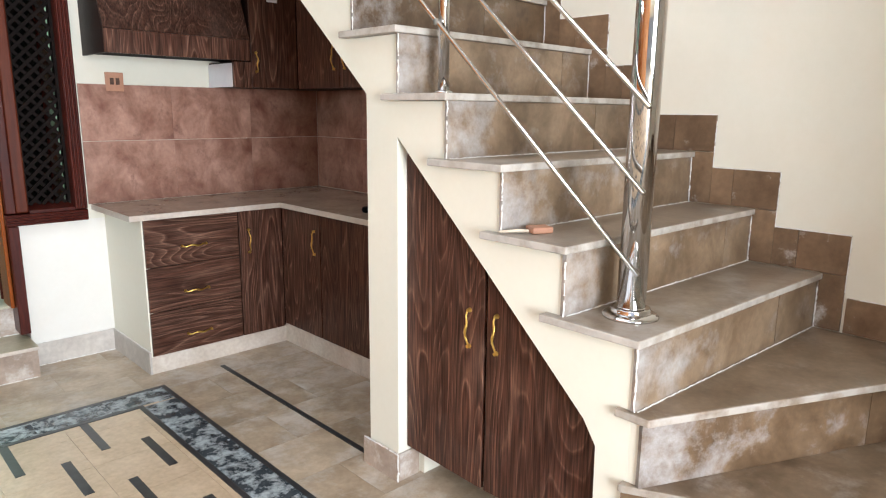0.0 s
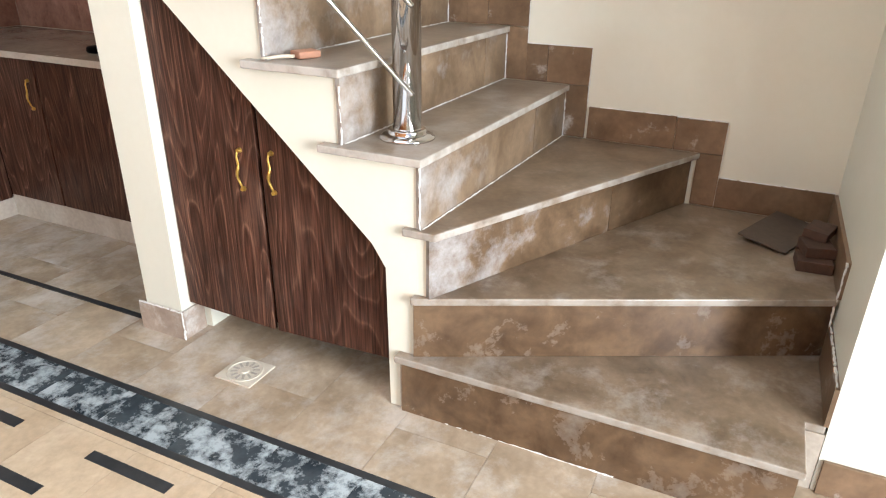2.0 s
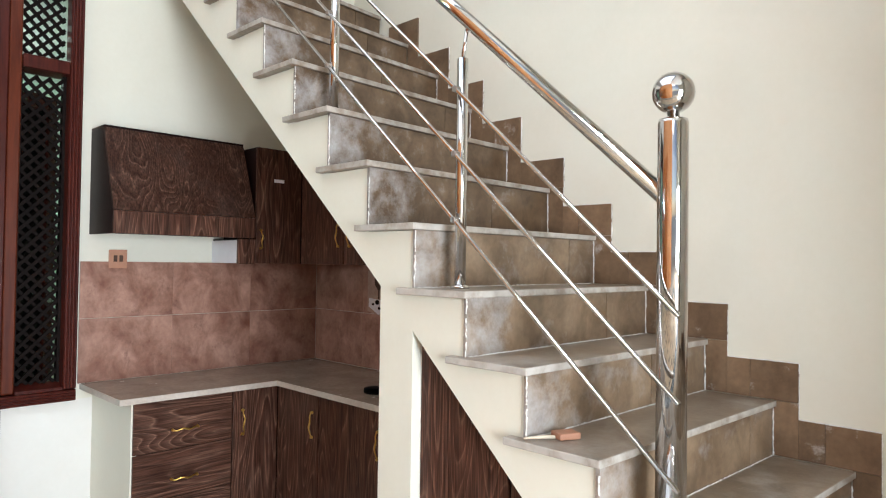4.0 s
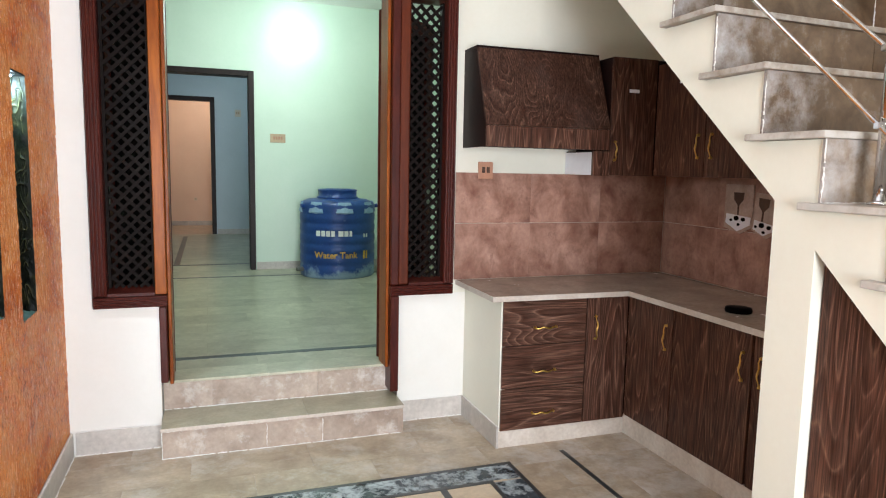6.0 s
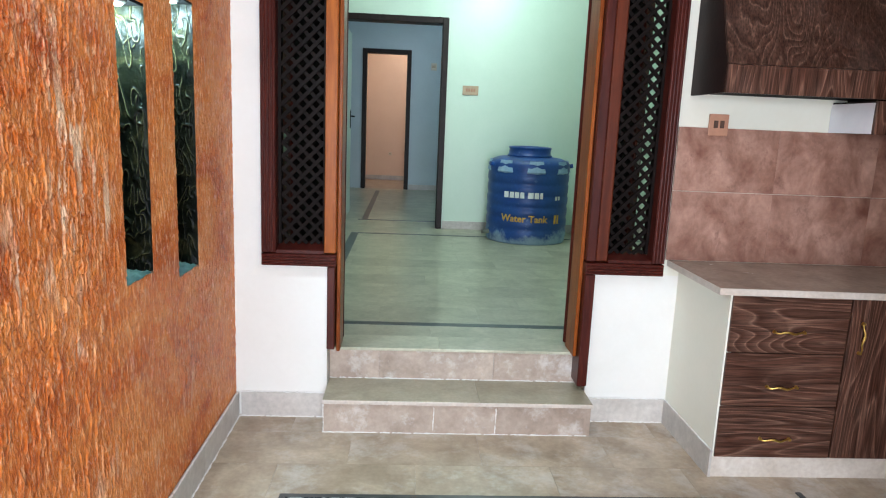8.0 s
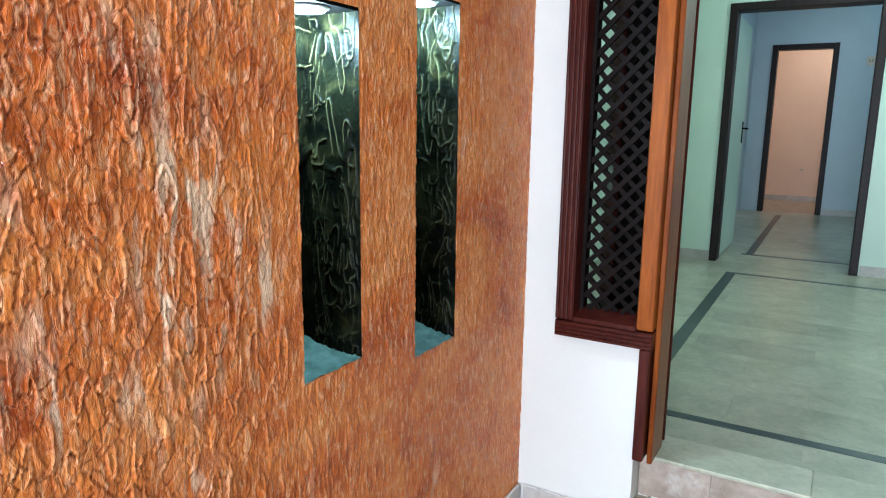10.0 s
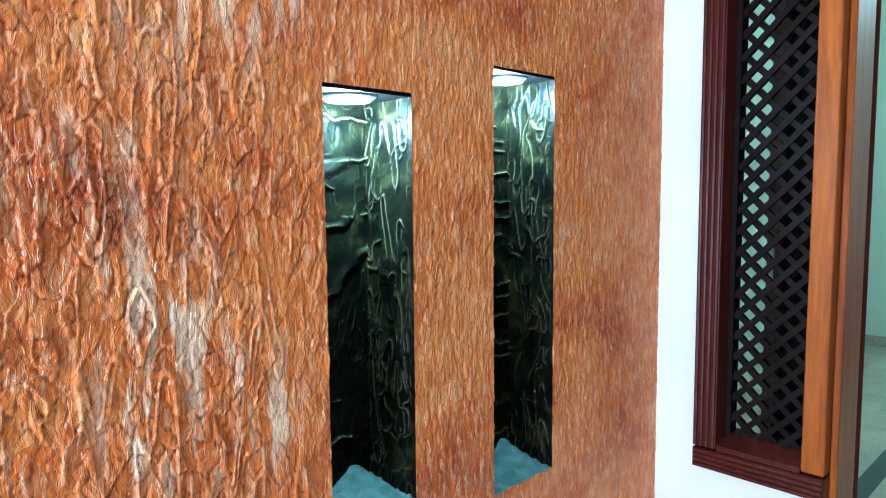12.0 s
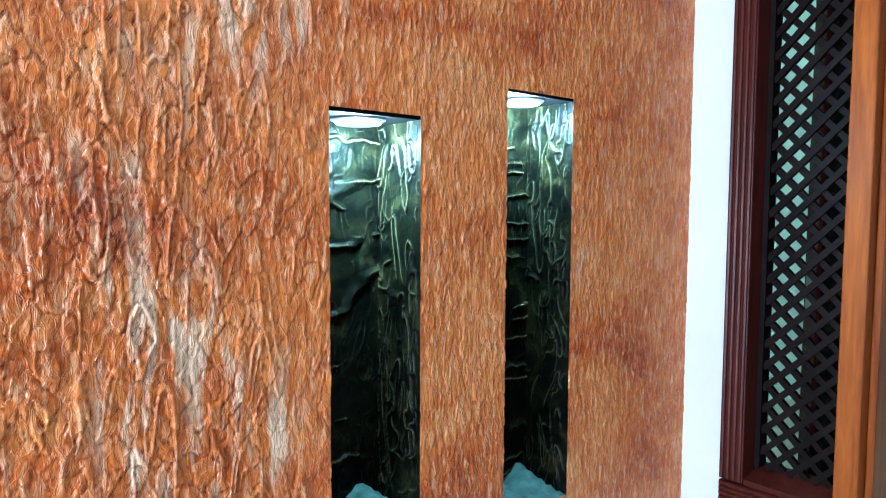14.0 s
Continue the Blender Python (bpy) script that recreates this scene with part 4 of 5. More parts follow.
for k in range(4, 13):
    y, z0 = yw(k), zk(k)
    zb = 3 * R if k == 4 else zk(k - 1)
    bead((XR - 0.004, y - 0.076, z0 + 0.149), (XR - 0.004, y + 0.19, z0 + 0.149), 0.0035, 0.93)
    bead((XR - 0.006, y - 0.077, zb + 0.15), (XR - 0.006, y - 0.077, z0 + 0.148), 0.0035, 0.93)
    bead((XR - 0.013, y + 0.012, zb), (XR - 0.013, y + 0.014, z0 - 0.02), 0.0035, 0.93)
    bead((XS - 0.007, yk(k) + 0.018, zb), (XS - 0.007, yk(k) + 0.018, z0 - 0.025), 0.0032, 0.9)
    bead((XS + 0.0, yk(k) + 0.012, zb + 0.001), (XR - 0.015, y + 0.012, zb + 0.0005), 0.0026, 0.96)
bead((XR - 0.004, -3.985, 3 * R + 0.127), (XR - 0.004, -3.46, 3 * R + 0.131), 0.0038, 0.93)
bead((XR - 0.004, -4.388, 2 * R + 0.121), (XR - 0.004, -3.99, 2 * R + 0.121), 0.0038, 0.93)
bead((XR - 0.006, -3.987, 2 * R), (XR - 0.006, -3.987, 3 * R + 0.125), 0.0038, 0.93)
bead((XS - 0.014, -3.224, 0.001), (1.603, -3.9, 0.001), 0.003, 0.95)
bead((1.812, -4.393, R + 0.122), (2.15, -4.393, R + 0.122), 0.0042, 0.93)
bead((2.15, -4.389, R + 0.12), (2.15, -4.389, 2 * R + 0.12), 0.0042, 0.93)
bead((XS - 0.012, -2.30, 0.117), (XS - 0.012, -2.09, 0.117), 0.0038, 0.93)
bead((XS - 0.013, -2.304, 0.0), (XS - 0.013, -2.304, 0.115), 0.0042, 0.93)

# ---- steel railing ----
rl = thing("stair_railing", (1.765, -3.15, 4 * R), "polished steel stair railing with ball-topped newel post", "railing")
PX, PY, RX = 1.768, -3.163, 1.715
z4 = 4 * R
post = part("newel_post", lathe([(0.041, z4 + 0.03), (0.041, 1.962), (0.038, 1.972), (0.018, 1.974), (0.016, 1.996)], (PX, PY), 40), STEEL, rl, "thick polished steel post", True)
part("flange", lathe([(0.081, z4), (0.081, z4 + 0.0055), (0.0805, z4 + 0.006), (0.078, z4 + 0.009), (0.070, z4 + 0.013), (0.060, z4 + 0.0155), (0.0575, z4 + 0.016), (0.057, z4 + 0.0165), (0.0568, z4 + 0.026), (0.056, z4 + 0.0275), (0.053, z4 + 0.0285), (0.0425, z4 + 0.029), (0.0412, z4 + 0.0292), (0.041, z4 + 0.031)], (PX, PY), 40), STEEL, post, "domed steel base flange", True)
ball = [(0.012, 1.993)] + [(0.057 * math.sin(math.pi * i / 16), 2.045 - 0.057 * math.cos(math.pi * i / 16)) for i in range(2, 16)] + [(0.006, 2.1018)]
part("ball_finial", lathe(ball, (PX, PY), 40), STEEL, post, "steel ball finial", True)
SL = 0.902


def rail_z(z0, y):
    return z0 + SL * (y + 3.195)


yt = -0.35
for z0 in (1.006, 1.234, 1.460):
    part("rod", rod((RX - 0.012, -3.215, rail_z(z0, -3.215)), (RX - 0.012, yt, rail_z(z0, yt)), 0.0074, 12), STEEL, rl, smooth=True)
part("handrail", rod((PX, PY + 0.03, 1.768), (PX, yt, 1.768 + SL * (yt - PY - 0.03)), 0.0245, 24), STEEL, rl, "round steel handrail", True)
for k in (7, 10, 13):
    y, zb = yk(k) + 0.165, zk(k)
    hz = 1.768 + SL * (y - PY - 0.03)
    b = part("baluster", rod((RX + 0.022, y, zb), (RX + 0.022, y, hz - 0.14), 0.020, 20), STEEL, rl, "steel baluster", True)
    part("stem", rod((RX + 0.022, y, hz - 0.14), (PX - 0.008, y, hz - 0.015), 0.007, 10), STEEL, b, smooth=True)
    part("foot_ring", lathe([(0.034, zb), (0.034, zb + 0.008), (0.022, zb + 0.014)], (RX + 0.022, y), 20), STEEL, b, smooth=True)
    for z0 in (1.006, 1.234, 1.460):
        zr = rail_z(z0, y)
        part("clamp", box(RX - 0.022, RX + 0.004, y - 0.010, y + 0.010, zr - 0.010, zr + 0.010, 0.003), DULL_STEEL, b)


def handle(name, at, along, normal, length, parent, label="curved brass handle"):
    """A bowed brass pull on two feet."""
    a, al, n = Vector(at), Vector(along), Vector(normal)
    pts, rad = [], []
    for i in range(13):
        f = i / 12 - 0.5
        bow = 0.017 + 0.004 * math.cos(2 * math.pi * f) - 0.02 * max(0, abs(f) - 0.4) * 10
        pts.append(a + al * (f * length) + n * bow + al.cross(n) * 0.004 * math.sin(f * 4 * math.pi))
        rad.append(0.0036 + 0.0022 * math.exp(-(f * 6) ** 2))
    h = part(name, sweep(pts, rad, 8), BRASS, parent, label, True)
    for s in (-0.46, 0.46):
        part("handle_foot", rod(a + al * (s * length), a + al * (s * length) + n * 0.012, 0.009, 10, r2=0.006), BRASS, h)
    return h


# ---- cupboard under the stairs ----
dx = XS + 0.042
t = thing("stair_cupboard", (dx, -2.7, 0.15), "two dark brown laminate doors cut to the stair slope", "cupboard")
zt = lambda y: 1.335 + 0.935 * (y + 2.29) - 0.004
d1 = part("cupboard_door", prism([(-2.294, 0.135), (-2.294, zt(-2.294)), (-2.684, zt(-2.684)), (-2.684, 0.122)], "x", dx, dx + 0.018, bev=0.002), CAB_RED, t, "tall sloping laminate door")
d2 = part("cupboard_door", prism([(-2.700, 0.122), (-2.700, zt(-2.700)), (-3.10, zt(-3.10) - 0.004), (-3.155, 0.49), (-3.155, 0.140)], "x", dx, dx + 0.018, bev=0.002), CAB_RED, t, "short sloping laminate door")
handle("handle", (dx, -2.620, 0.700), (0, 0, 1), (-1, 0, 0), 0.14, d1)
handle("handle", (dx, -2.744, 0.706), (0, 0, 1), (-1, 0, 0), 0.14, d2)
part("inner_lining", box(dx - 0.012, dx + 0.06, -3.1705, -3.1645, 0.12, 0.48), RAWRED, t, "red primed inner board")
# Black strip behind the door gap, standing in for the shade in it.
part("door_seam", box(dx + 0.019, dx + 0.028, -2.715, -2.67, 0.14, 0.92), BLACK, t)
t = thing("pier_plinth", (XS, -2.2, 0), "brown tiled plinth at the foot of the pier", "plinth", kind="structure")
part("plinth_tile", box(XS - 0.014, XS - 0.002, -2.302, -2.085, 0, 0.115, 0.002), STEP_TILE, t)
part("plinth_tile", box(XS - 0.002, XS + 0.10, -2.302, -2.291, 0, 0.115, 0.002), STEP_TILE, t)
part("plinth_tile", box(XS - 0.002, XS + 0.10, -2.114, -2.102, 0, 0.115, 0.002), SKIRT_TILE, t)

# ---- kitchen ----
KX, KY, CZ = 2.145, -0.575, 0.882      # door planes and worktop top
ex = 1.325
structure("wall_counter_end", box(ex, ex + 0.028, KY + 0.01, 0, 0, CZ - 0.026), CREAM, "cream painted end wall of the counter", "wall")
t = thing("worktop", (2.0, -0.3, CZ), "brown marble worktop with pale polished edge", "worktop")
part("slab", prism([(1.262, -0.002), (1.262, -0.592), (2.118, -0.612), (2.118, -2.125), (XR - 0.012, -2.125), (XR - 0.012, -0.002)], "z", CZ - 0.024, CZ, bev=0.003), COUNTER, t)
part("front_edge", prism([(1.258, -0.002), (1.258, -0.597), (2.114, -0.617), (2.114, -2.125), (2.120, -2.125), (2.120, -0.610), (1.264, -0.590), (1.264, -0.002)], "z", CZ - 0.030, CZ - 0.002), COUNTER_EDGE, t, "pale polished edge")

t = thing("drawer_unit", (1.6, KY, 0.1), "dark brown laminate unit with three drawers", "drawer unit")
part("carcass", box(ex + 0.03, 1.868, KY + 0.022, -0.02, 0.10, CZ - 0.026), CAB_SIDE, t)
for a, b in ((0.592, 0.846), (0.345, 0.588), (0.10, 0.341)):
    d = part("drawer_front", box(ex + 0.008, 1.860, KY, KY + 0.02, a, b, 0.002), CAB_X, t)
    handle("handle", (1.598, KY, (a + b) / 2 - 0.03), (1, 0, 0), (0, -1, 0), 0.145, d)
t = thing("base_cabinet", (2.0, KY, 0.1), "narrow dark brown laminate corner base cabinet", "base cabinet", "base cabinets")
part("carcass", box(1.870, KX + 0.02, KY + 0.022, -0.02, 0.10, CZ - 0.026), CAB_SIDE, t)
d = part("cabinet_door", box(1.868, KX - 0.002, KY, KY + 0.02, 0.10, 0.848, 0.002), CAB, t)
handle("handle", (1.925, KY, 0.668), (0, 0, 1), (0, -1, 0), 0.145, d)
for y0, y1, hy in ((-0.578, -0.985, -0.930), (-0.990, -1.540, -1.488), (-1.55, -2.11, -1.60)):
    t = thing("base_cabinet", (KX, (y0 + y1) / 2, 0.1), "dark brown laminate base cabinet under the worktop", "base cabinet", "base cabinets")
    part("carcass", box(KX + 0.022, XR - 0.02, y1 + 0.001, min(y0, KY - 0.01) - 0.001, 0.10, CZ - 0.026), CAB_SIDE, t)
    d = part("cabinet_door", box(KX, KX + 0.02, y1 + 0.004, y0 - 0.002, 0.12, 0.850, 0.002), CAB, t)
    handle("handle", (KX, hy, 0.68), (0, 0, 1), (-1, 0, 0), 0.145, d)
bm = box(ex + 0.0, KX + 0.03, KY + 0.008, KY + 0.03, 0, 0.097)
box(KX + 0.008, KX + 0.03, -2.11, KY + 0.008, 0, 0.117, bm=bm)
structure("toe_kick", bm, TOE_TILE, "dusty pale tiled toe kick under the cabinets", "toe kick")

# wall tiles above the worktop
def tile_run(parent, fixed, axis, a, b, step):
    n = max(1, round(abs(b - a) / step))
    for row, (z0, z1) in enumerate(((CZ + 0.002, 1.235), (1.2375, 1.552))):
        for i in range(n):
            u0, u1 = a + (b - a) * i / n, a + (b - a) * (i + 1) / n
            lo, hi = min(u0, u1) + 0.0004, max(u0, u1) - 0.0004
            q = box(lo, hi, fixed - 0.009, fixed, z0, z1) if axis == "x" else box(fixed - 0.009, fixed, lo, hi, z0, z1)
            part("wall_tile", q, SPLASH, parent)


t = thing("kitchen_splashback", (2.0, 0, CZ), "red-brown glazed wall tiles behind the worktop", "splashback", kind="structure")
tile_run(t, -0.001, "x", 1.245, XR - 0.01, 0.60)
tile_run(t, XR - 0.001, "y", -0.012, -2.12, 0.60)

# hood
t = thing("cooker_hood", (1.7, -0.2, 1.70), "dark brown laminate cooker hood cabinet with sloping front", "cooker hood")
hx0, hx1 = 1.288, 2.098
part("side_panel", prism([(-0.003, 1.702), (-0.352, 1.702), (-0.352, 1.822), (-0.185, 2.272), (-0.003, 2.272)], "x", hx0, hx0 + 0.016), CAB_SIDE, t, "dark side board")
part("side_panel", prism([(-0.003, 1.702), (-0.352, 1.702), (-0.352, 1.822), (-0.185, 2.272), (-0.003, 2.272)], "x", hx1 - 0.016, hx1), CAB_SIDE, t, "dark side board")
part("lip", box(hx0, hx1, -0.370, -0.353, 1.702, 1.822, 0.002), CAB, t, "laminate lip")
part("sloping_front", prism([(-0.370, 1.824), (-0.352, 1.824), (-0.186, 2.274), (-0.204, 2.274)], "x", hx0, hx1), CAB_SLOPE_SHADED, t, "sloping laminate front")
part("top_board", box(hx0, hx1, -0.204, -0.003, 2.275, 2.287), CAB_SIDE, t)
part("underside", box(hx0 + 0.017, hx1 - 0.017, -0.350, -0.003, 1.712, 1.722), BLACK, t)
# wall cabinets
t = thing("wall_cabinet", (2.3, -0.16, 1.57), "dark brown corner wall cabinet in the shade under the stairs", "wall cabinet", "wall cabinets")
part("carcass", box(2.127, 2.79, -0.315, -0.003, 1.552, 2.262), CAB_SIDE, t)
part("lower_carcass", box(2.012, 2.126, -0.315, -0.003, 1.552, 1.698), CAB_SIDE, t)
part("side_panel", box(2.006, 2.0115, -0.316, -0.003, 1.552, 1.690), BOARD, t, "bare white side board")
part("lower_front", box(2.006, 2.1225, -0.335, -0.317, 1.548, 1.698, 0.002), CAB, t)
d = part("cabinet_door", box(2.124, 2.438, -0.335, -0.316, 1.552, 2.262, 0.002), CAB, t)
handle("handle", (2.155, -0.335, 1.70), (0, 0, 1), (0, -1, 0), 0.12, d)
part("label_plate", box(2.24, 2.31, -0.338, -0.336, 2.055, 2.075), BOARD, d, "small pale sticker")
for i, (y0, y1, hy) in enumerate(((-0.338, -0.785, -0.735), (-0.790, -1.235, -0.845))):
    t = thing("wall_cabinet", (2.45, (y0 + y1) / 2, 1.57), "dark brown wall cabinet above the worktop", "wall cabinet", "wall cabinets")
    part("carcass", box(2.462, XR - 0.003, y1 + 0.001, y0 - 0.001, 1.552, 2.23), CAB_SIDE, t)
    d = part("cabinet_door", box(2.442, 2.461, y1 + 0.002, y0 - 0.002, 1.552, 2.23, 0.002), CAB, t)
    handle("handle", (2.442, hy, 1.725), (0, 0, 1), (-1, 0, 0), 0.14, d)
    if i == 0:
        part("label_plate", box(2.439, 2.4415, -0.62, -0.55, 2.10, 2.12), BOARD, d, "small pale sticker")

t = thing("hob_cap", (2.33, -1.27, CZ), "round black burner cap lying on the worktop", "burner cap")
part("disc", lathe([(0.062, CZ), (0.066, CZ + 0.010), (0.062, CZ + 0.024), (0.038, CZ + 0.028)], (2.315, -1.26), 28), BLACK, t, smooth=True)


def decor_tile(y, z, tilt, w, hgt, shift):
    """A tile with a beige upper field, a goblet and a white dish with dark fruit, its lower edge broken."""
    t = thing("decor_tile", (XR - 0.02, y, z), "beige and white wall tile decorated with goblet and dish", "decor tile", "decor tiles")
    m = pose(XR - 0.012, y, z, tilt)

    def piece(name, points, a, b, mat_, parent, label=""):
        q = prism(points, "x", a, b)
        q.transform(m)
        return part(name, q, mat_, parent, label)

    def oval(cy, cz, ry, rz):
        return [(cy + ry * math.cos(k * math.pi / 6), cz + rz * math.sin(k * math.pi / 6)) for k in range(12)]

    tile = piece("tile", [(-w / 2, -hgt / 2 + 0.045), (-w * 0.1, -hgt / 2), (w / 2, -hgt / 2 + 0.03), (w / 2, hgt / 2), (-w / 2, hgt / 2)], -0.008, 0.0, TILE_FIELD, t)
    bowl = [(-0.040, 0.098), (0.040, 0.098), (0.036, 0.055), (0.012, 0.030), (0.005, 0.020), (0.005, -0.035), (-0.005, -0.035), (-0.005, 0.020), (-0.012, 0.030), (-0.036, 0.055)]
    piece("goblet_shape", [(a + shift, b) for a, b in bowl], -0.0115, -0.0085, CARDBOARD, tile, "dark wine goblet motif")
    piece("dish_shape", [(-w * 0.46, -0.045), (w * 0.42, -0.030), (w * 0.44, -0.085), (0.0, -hgt / 2 + 0.012), (-w * 0.44, -hgt / 2 + 0.055)], -0.0105, -0.0085, BOARD, tile, "white dish motif")
    for cy, cz, r in ((-0.045, -0.060, 0.016), (0.010, -0.055, 0.020), (-0.010, -0.092, 0.012), (0.052, -0.068, 0.011)):
        piece("fruit_shape", oval(cy + shift * 0.4, cz, r, r * 0.75), -0.013, -0.0108, BLACK, tile)


TILE_FIELD = surface("beige_decor_tile", (0.30, 0.20, 0.15), (0.46, 0.35, 0.29), 9, rough=0.3, relief=0.03)
decor_tile(-0.715, 1.368, 0, 0.222, 0.29, 0.0)
decor_tile(-0.925, 1.338, 5, 0.185, 0.25, 0.02)


def switch_plate(name, x0, x1, z0, z1, y, mat_, rocker, label):
    t = thing(name, ((x0 + x1) / 2, y, z0), label, "switch plate")
    p = part("plate", box(x0, x1, y - 0.012, y, z0, z1, 0.003), mat_, t)
    n = 4 if x1 - x0 > 0.15 else 2
    for i in range(n):
        u = x0 + (x1 - x0) * (0.18 + 0.64 * (i + 0.5) / n)
        part("rocker", box(u - 0.010, u + 0.010, y - 0.017, y - 0.012, z0 + (z1 - z0) * 0.35, z0 + (z1 - z0) * 0.7, 0.001), rocker, p)
    return t


switch_plate("switch_plate", 1.392, 1.490, 1.515, 1.620, -0.001, PINK_PLATE, CARDBOARD, label="pinkish socket plate above the wall tiles")
switch_plate("switch_plate", 0.497, 0.672, 1.845, 1.945, 4.266, TAN_PLATE, PINK_PLATE, label="tan switch plate on the mint hall wall")
switch_plate("switch_plate", 0.27, 0.37, 2.43, 2.55, 8.699, PLASTIC, TAN_PLATE, label="ivory switch plate on the blue wall")
switch_plate("socket", -0.48, -0.42, 0.85, 0.91, 10.599, PLASTIC, TAN_PLATE, label="small ivory socket on the peach wall")

# ---- water tank ----
TX, TY = 1.195, 3.74
t = thing("water_tank", (TX, TY, HF), "dusty blue plastic water tank standing on the hall floor", "water tank")
prof = [(0.405, HF), (0.418, HF + 0.02)]
for i in range(6):
    z = HF + 0.05 + i * 0.115
    prof += [(0.418, z), (0.424, z + 0.012), (0.424, z + 0.075), (0.418, z + 0.087)]
prof += [(0.424, HF + 0.75), (0.424, HF + 0.80), (0.405, HF + 0.835), (0.33, HF + 0.868), (0.232, HF + 0.878)]
body = part("body", lathe(prof, (TX, TY), 56), TANK, t, "blue ribbed tank body", True)
lid = part("lid", lathe([(0.232, HF + 0.878), (0.232, HF + 0.895), (0.216, HF + 0.90), (0.216, HF + 0.955), (0.222, HF + 0.96), (0.222, HF + 0.975), (0.19, HF + 0.98), (0.18, HF + 0.965), (0.05, HF + 0.967)], (TX, TY), 48), TANK, t, "screw lid", True)
for i in range(8):
    a0 = math.pi * 2 * (i + 0.05) / 8 - 0.25
    q = bmesh.new()
    loop = []
    for f, r, z in ((0.0, 0.432, 0.735), (0.5, 0.437, 0.735), (1.0, 0.432, 0.735), (0.88, 0.409, 0.846), (0.5, 0.412, 0.846), (0.12, 0.409, 0.846)):
        a = a0 + f * 0.44
        loop.append((TX + r * math.cos(a), TY + r * math.sin(a), HF + z))
    top = [q.verts.new(p) for p in loop]
    bot = [q.verts.new((TX + (p[0] - TX) * 0.93, TY + (p[1] - TY) * 0.93, p[2] - 0.03)) for p in loop]
    q.faces.new(top), q.faces.new(bot[::-1])
    for k in range(6):
        q.faces.new((top[k], bot[k], bot[(k + 1) % 6], top[(k + 1) % 6]))
    part("shoulder_pad", q, TANK_PALE, body, "dusty pale shoulder facet")
for a in (math.radians(200), math.radians(-12)):
    part("lug", rod((TX + 0.40 * math.cos(a), TY + 0.40 * math.sin(a), HF + 0.79), (TX + 0.455 * math.cos(a), TY + 0.455 * math.sin(a), HF + 0.80), 0.022, 10), TANK, body)


def round_text(text, size, a_mid, z, r, mat_, name, parent):
    """Letters laid round the tank."""
    cu = bpy.data.curves.new(name, "FONT")
    cu.body, cu.size, cu.align_x, cu.offset, cu.resolution_u = text, size, "CENTER", 0.0022, 3
    ob = bpy.data.objects.new(name, cu)
    scene.collection.objects.link(ob)
    me = bpy.data.meshes.new_from_object(ob.evaluated_get(bpy.context.evaluated_depsgraph_get()))
    bpy.data.objects.remove(ob)
    q = bmesh.new()
    q.from_mesh(me)
    bmesh.ops.subdivide_edges(q, edges=[e for e in q.edges if e.calc_length() > 0.03], cuts=2)
    for v in q.verts:
        a = a_mid + v.co.x / r
        v.co = Vector((TX + r * math.cos(a), TY + r * math.sin(a), z + v.co.y))
    part(name, q, mat_, parent)


def round_bar(a_mid, w, z0, z1, r, mat_, name, parent):
    q = bmesh.new()
    n = 5
    va = [[q.verts.new((TX + r * math.cos(a_mid + w / r * (i / n - 0.5)), TY + r * math.sin(a_mid + w / r * (i / n - 0.5)), z)) for i in range(n + 1)] for z in (z0, z1)]
    for i in range(n):
        q.faces.new((va[0][i], va[0][i + 1], va[1][i + 1], va[1][i]))
    part(name, q, mat_, parent)


am = math.radians(-104)
for off, w in ((-0.19, 0.05), (-0.13, 0.045), (-0.075, 0.045), (-0.02, 0.04), (0.065, 0.055), (0.125, 0.045), (0.175, 0.03)):
    round_bar(am + off / 0.428, w, HF + 0.475, HF + 0.535, 0.428, LETTER_W, "name_bar", body)
round_text("Water Tank", 0.098, am + 0.02, HF + 0.235, 0.428, LETTER_Y, "lettering", body)
for off, w in ((0.35, 0.03), (0.39, 0.025)):
    round_bar(am + off / 0.428, w, HF + 0.46, HF + 0.50, 0.428, LETTER_W, "small_mark", body)
    round_bar(am + off / 0.428, w, HF + 0.22, HF + 0.31, 0.428, LETTER_Y, "small_mark", body)
part("outlet", rod((TX - 0.41, TY - 0.12, HF + 0.09), (TX - 0.48, TY - 0.14, HF + 0.09), 0.025, 12), DULL_STEEL, t, "outlet pipe stub")

# hall bulb in a wall holder
BXc, BYc, BZc = 0.80, 4.08, 3.07
t = thing("wall_bulb", (BXc, 4.26, BZc), "bright white bulb in a short holder on the hall wall", "lamp")
part("rose", rod((BXc, 4.266, BZc + 0.02), (BXc, 4.245, BZc + 0.02), 0.045, 18), PLASTIC, t)
part("holder", rod((BXc, 4.245, BZc + 0.02), (BXc, 4.165, BZc + 0.005), 0.024, 14), PLASTIC, t)
q = lathe([(0.012, -0.105)] + [(0.105 * math.sin(math.pi * i / 14), -0.105 * math.cos(math.pi * i / 14)) for i in range(1, 14)], (0, 0), 24)
q.transform(pose(BXc, BYc, BZc, 90))
part("bulb", q, BULB, t, "glowing bulb", True)
# Unseen hall fill, kept well off the bulb to spread its light evenly.
lamp("bulb_light", "POINT", pose(BXc, 2.75, BZc - 0.10), 54, (0.85, 1.0, 0.90), 0.08)
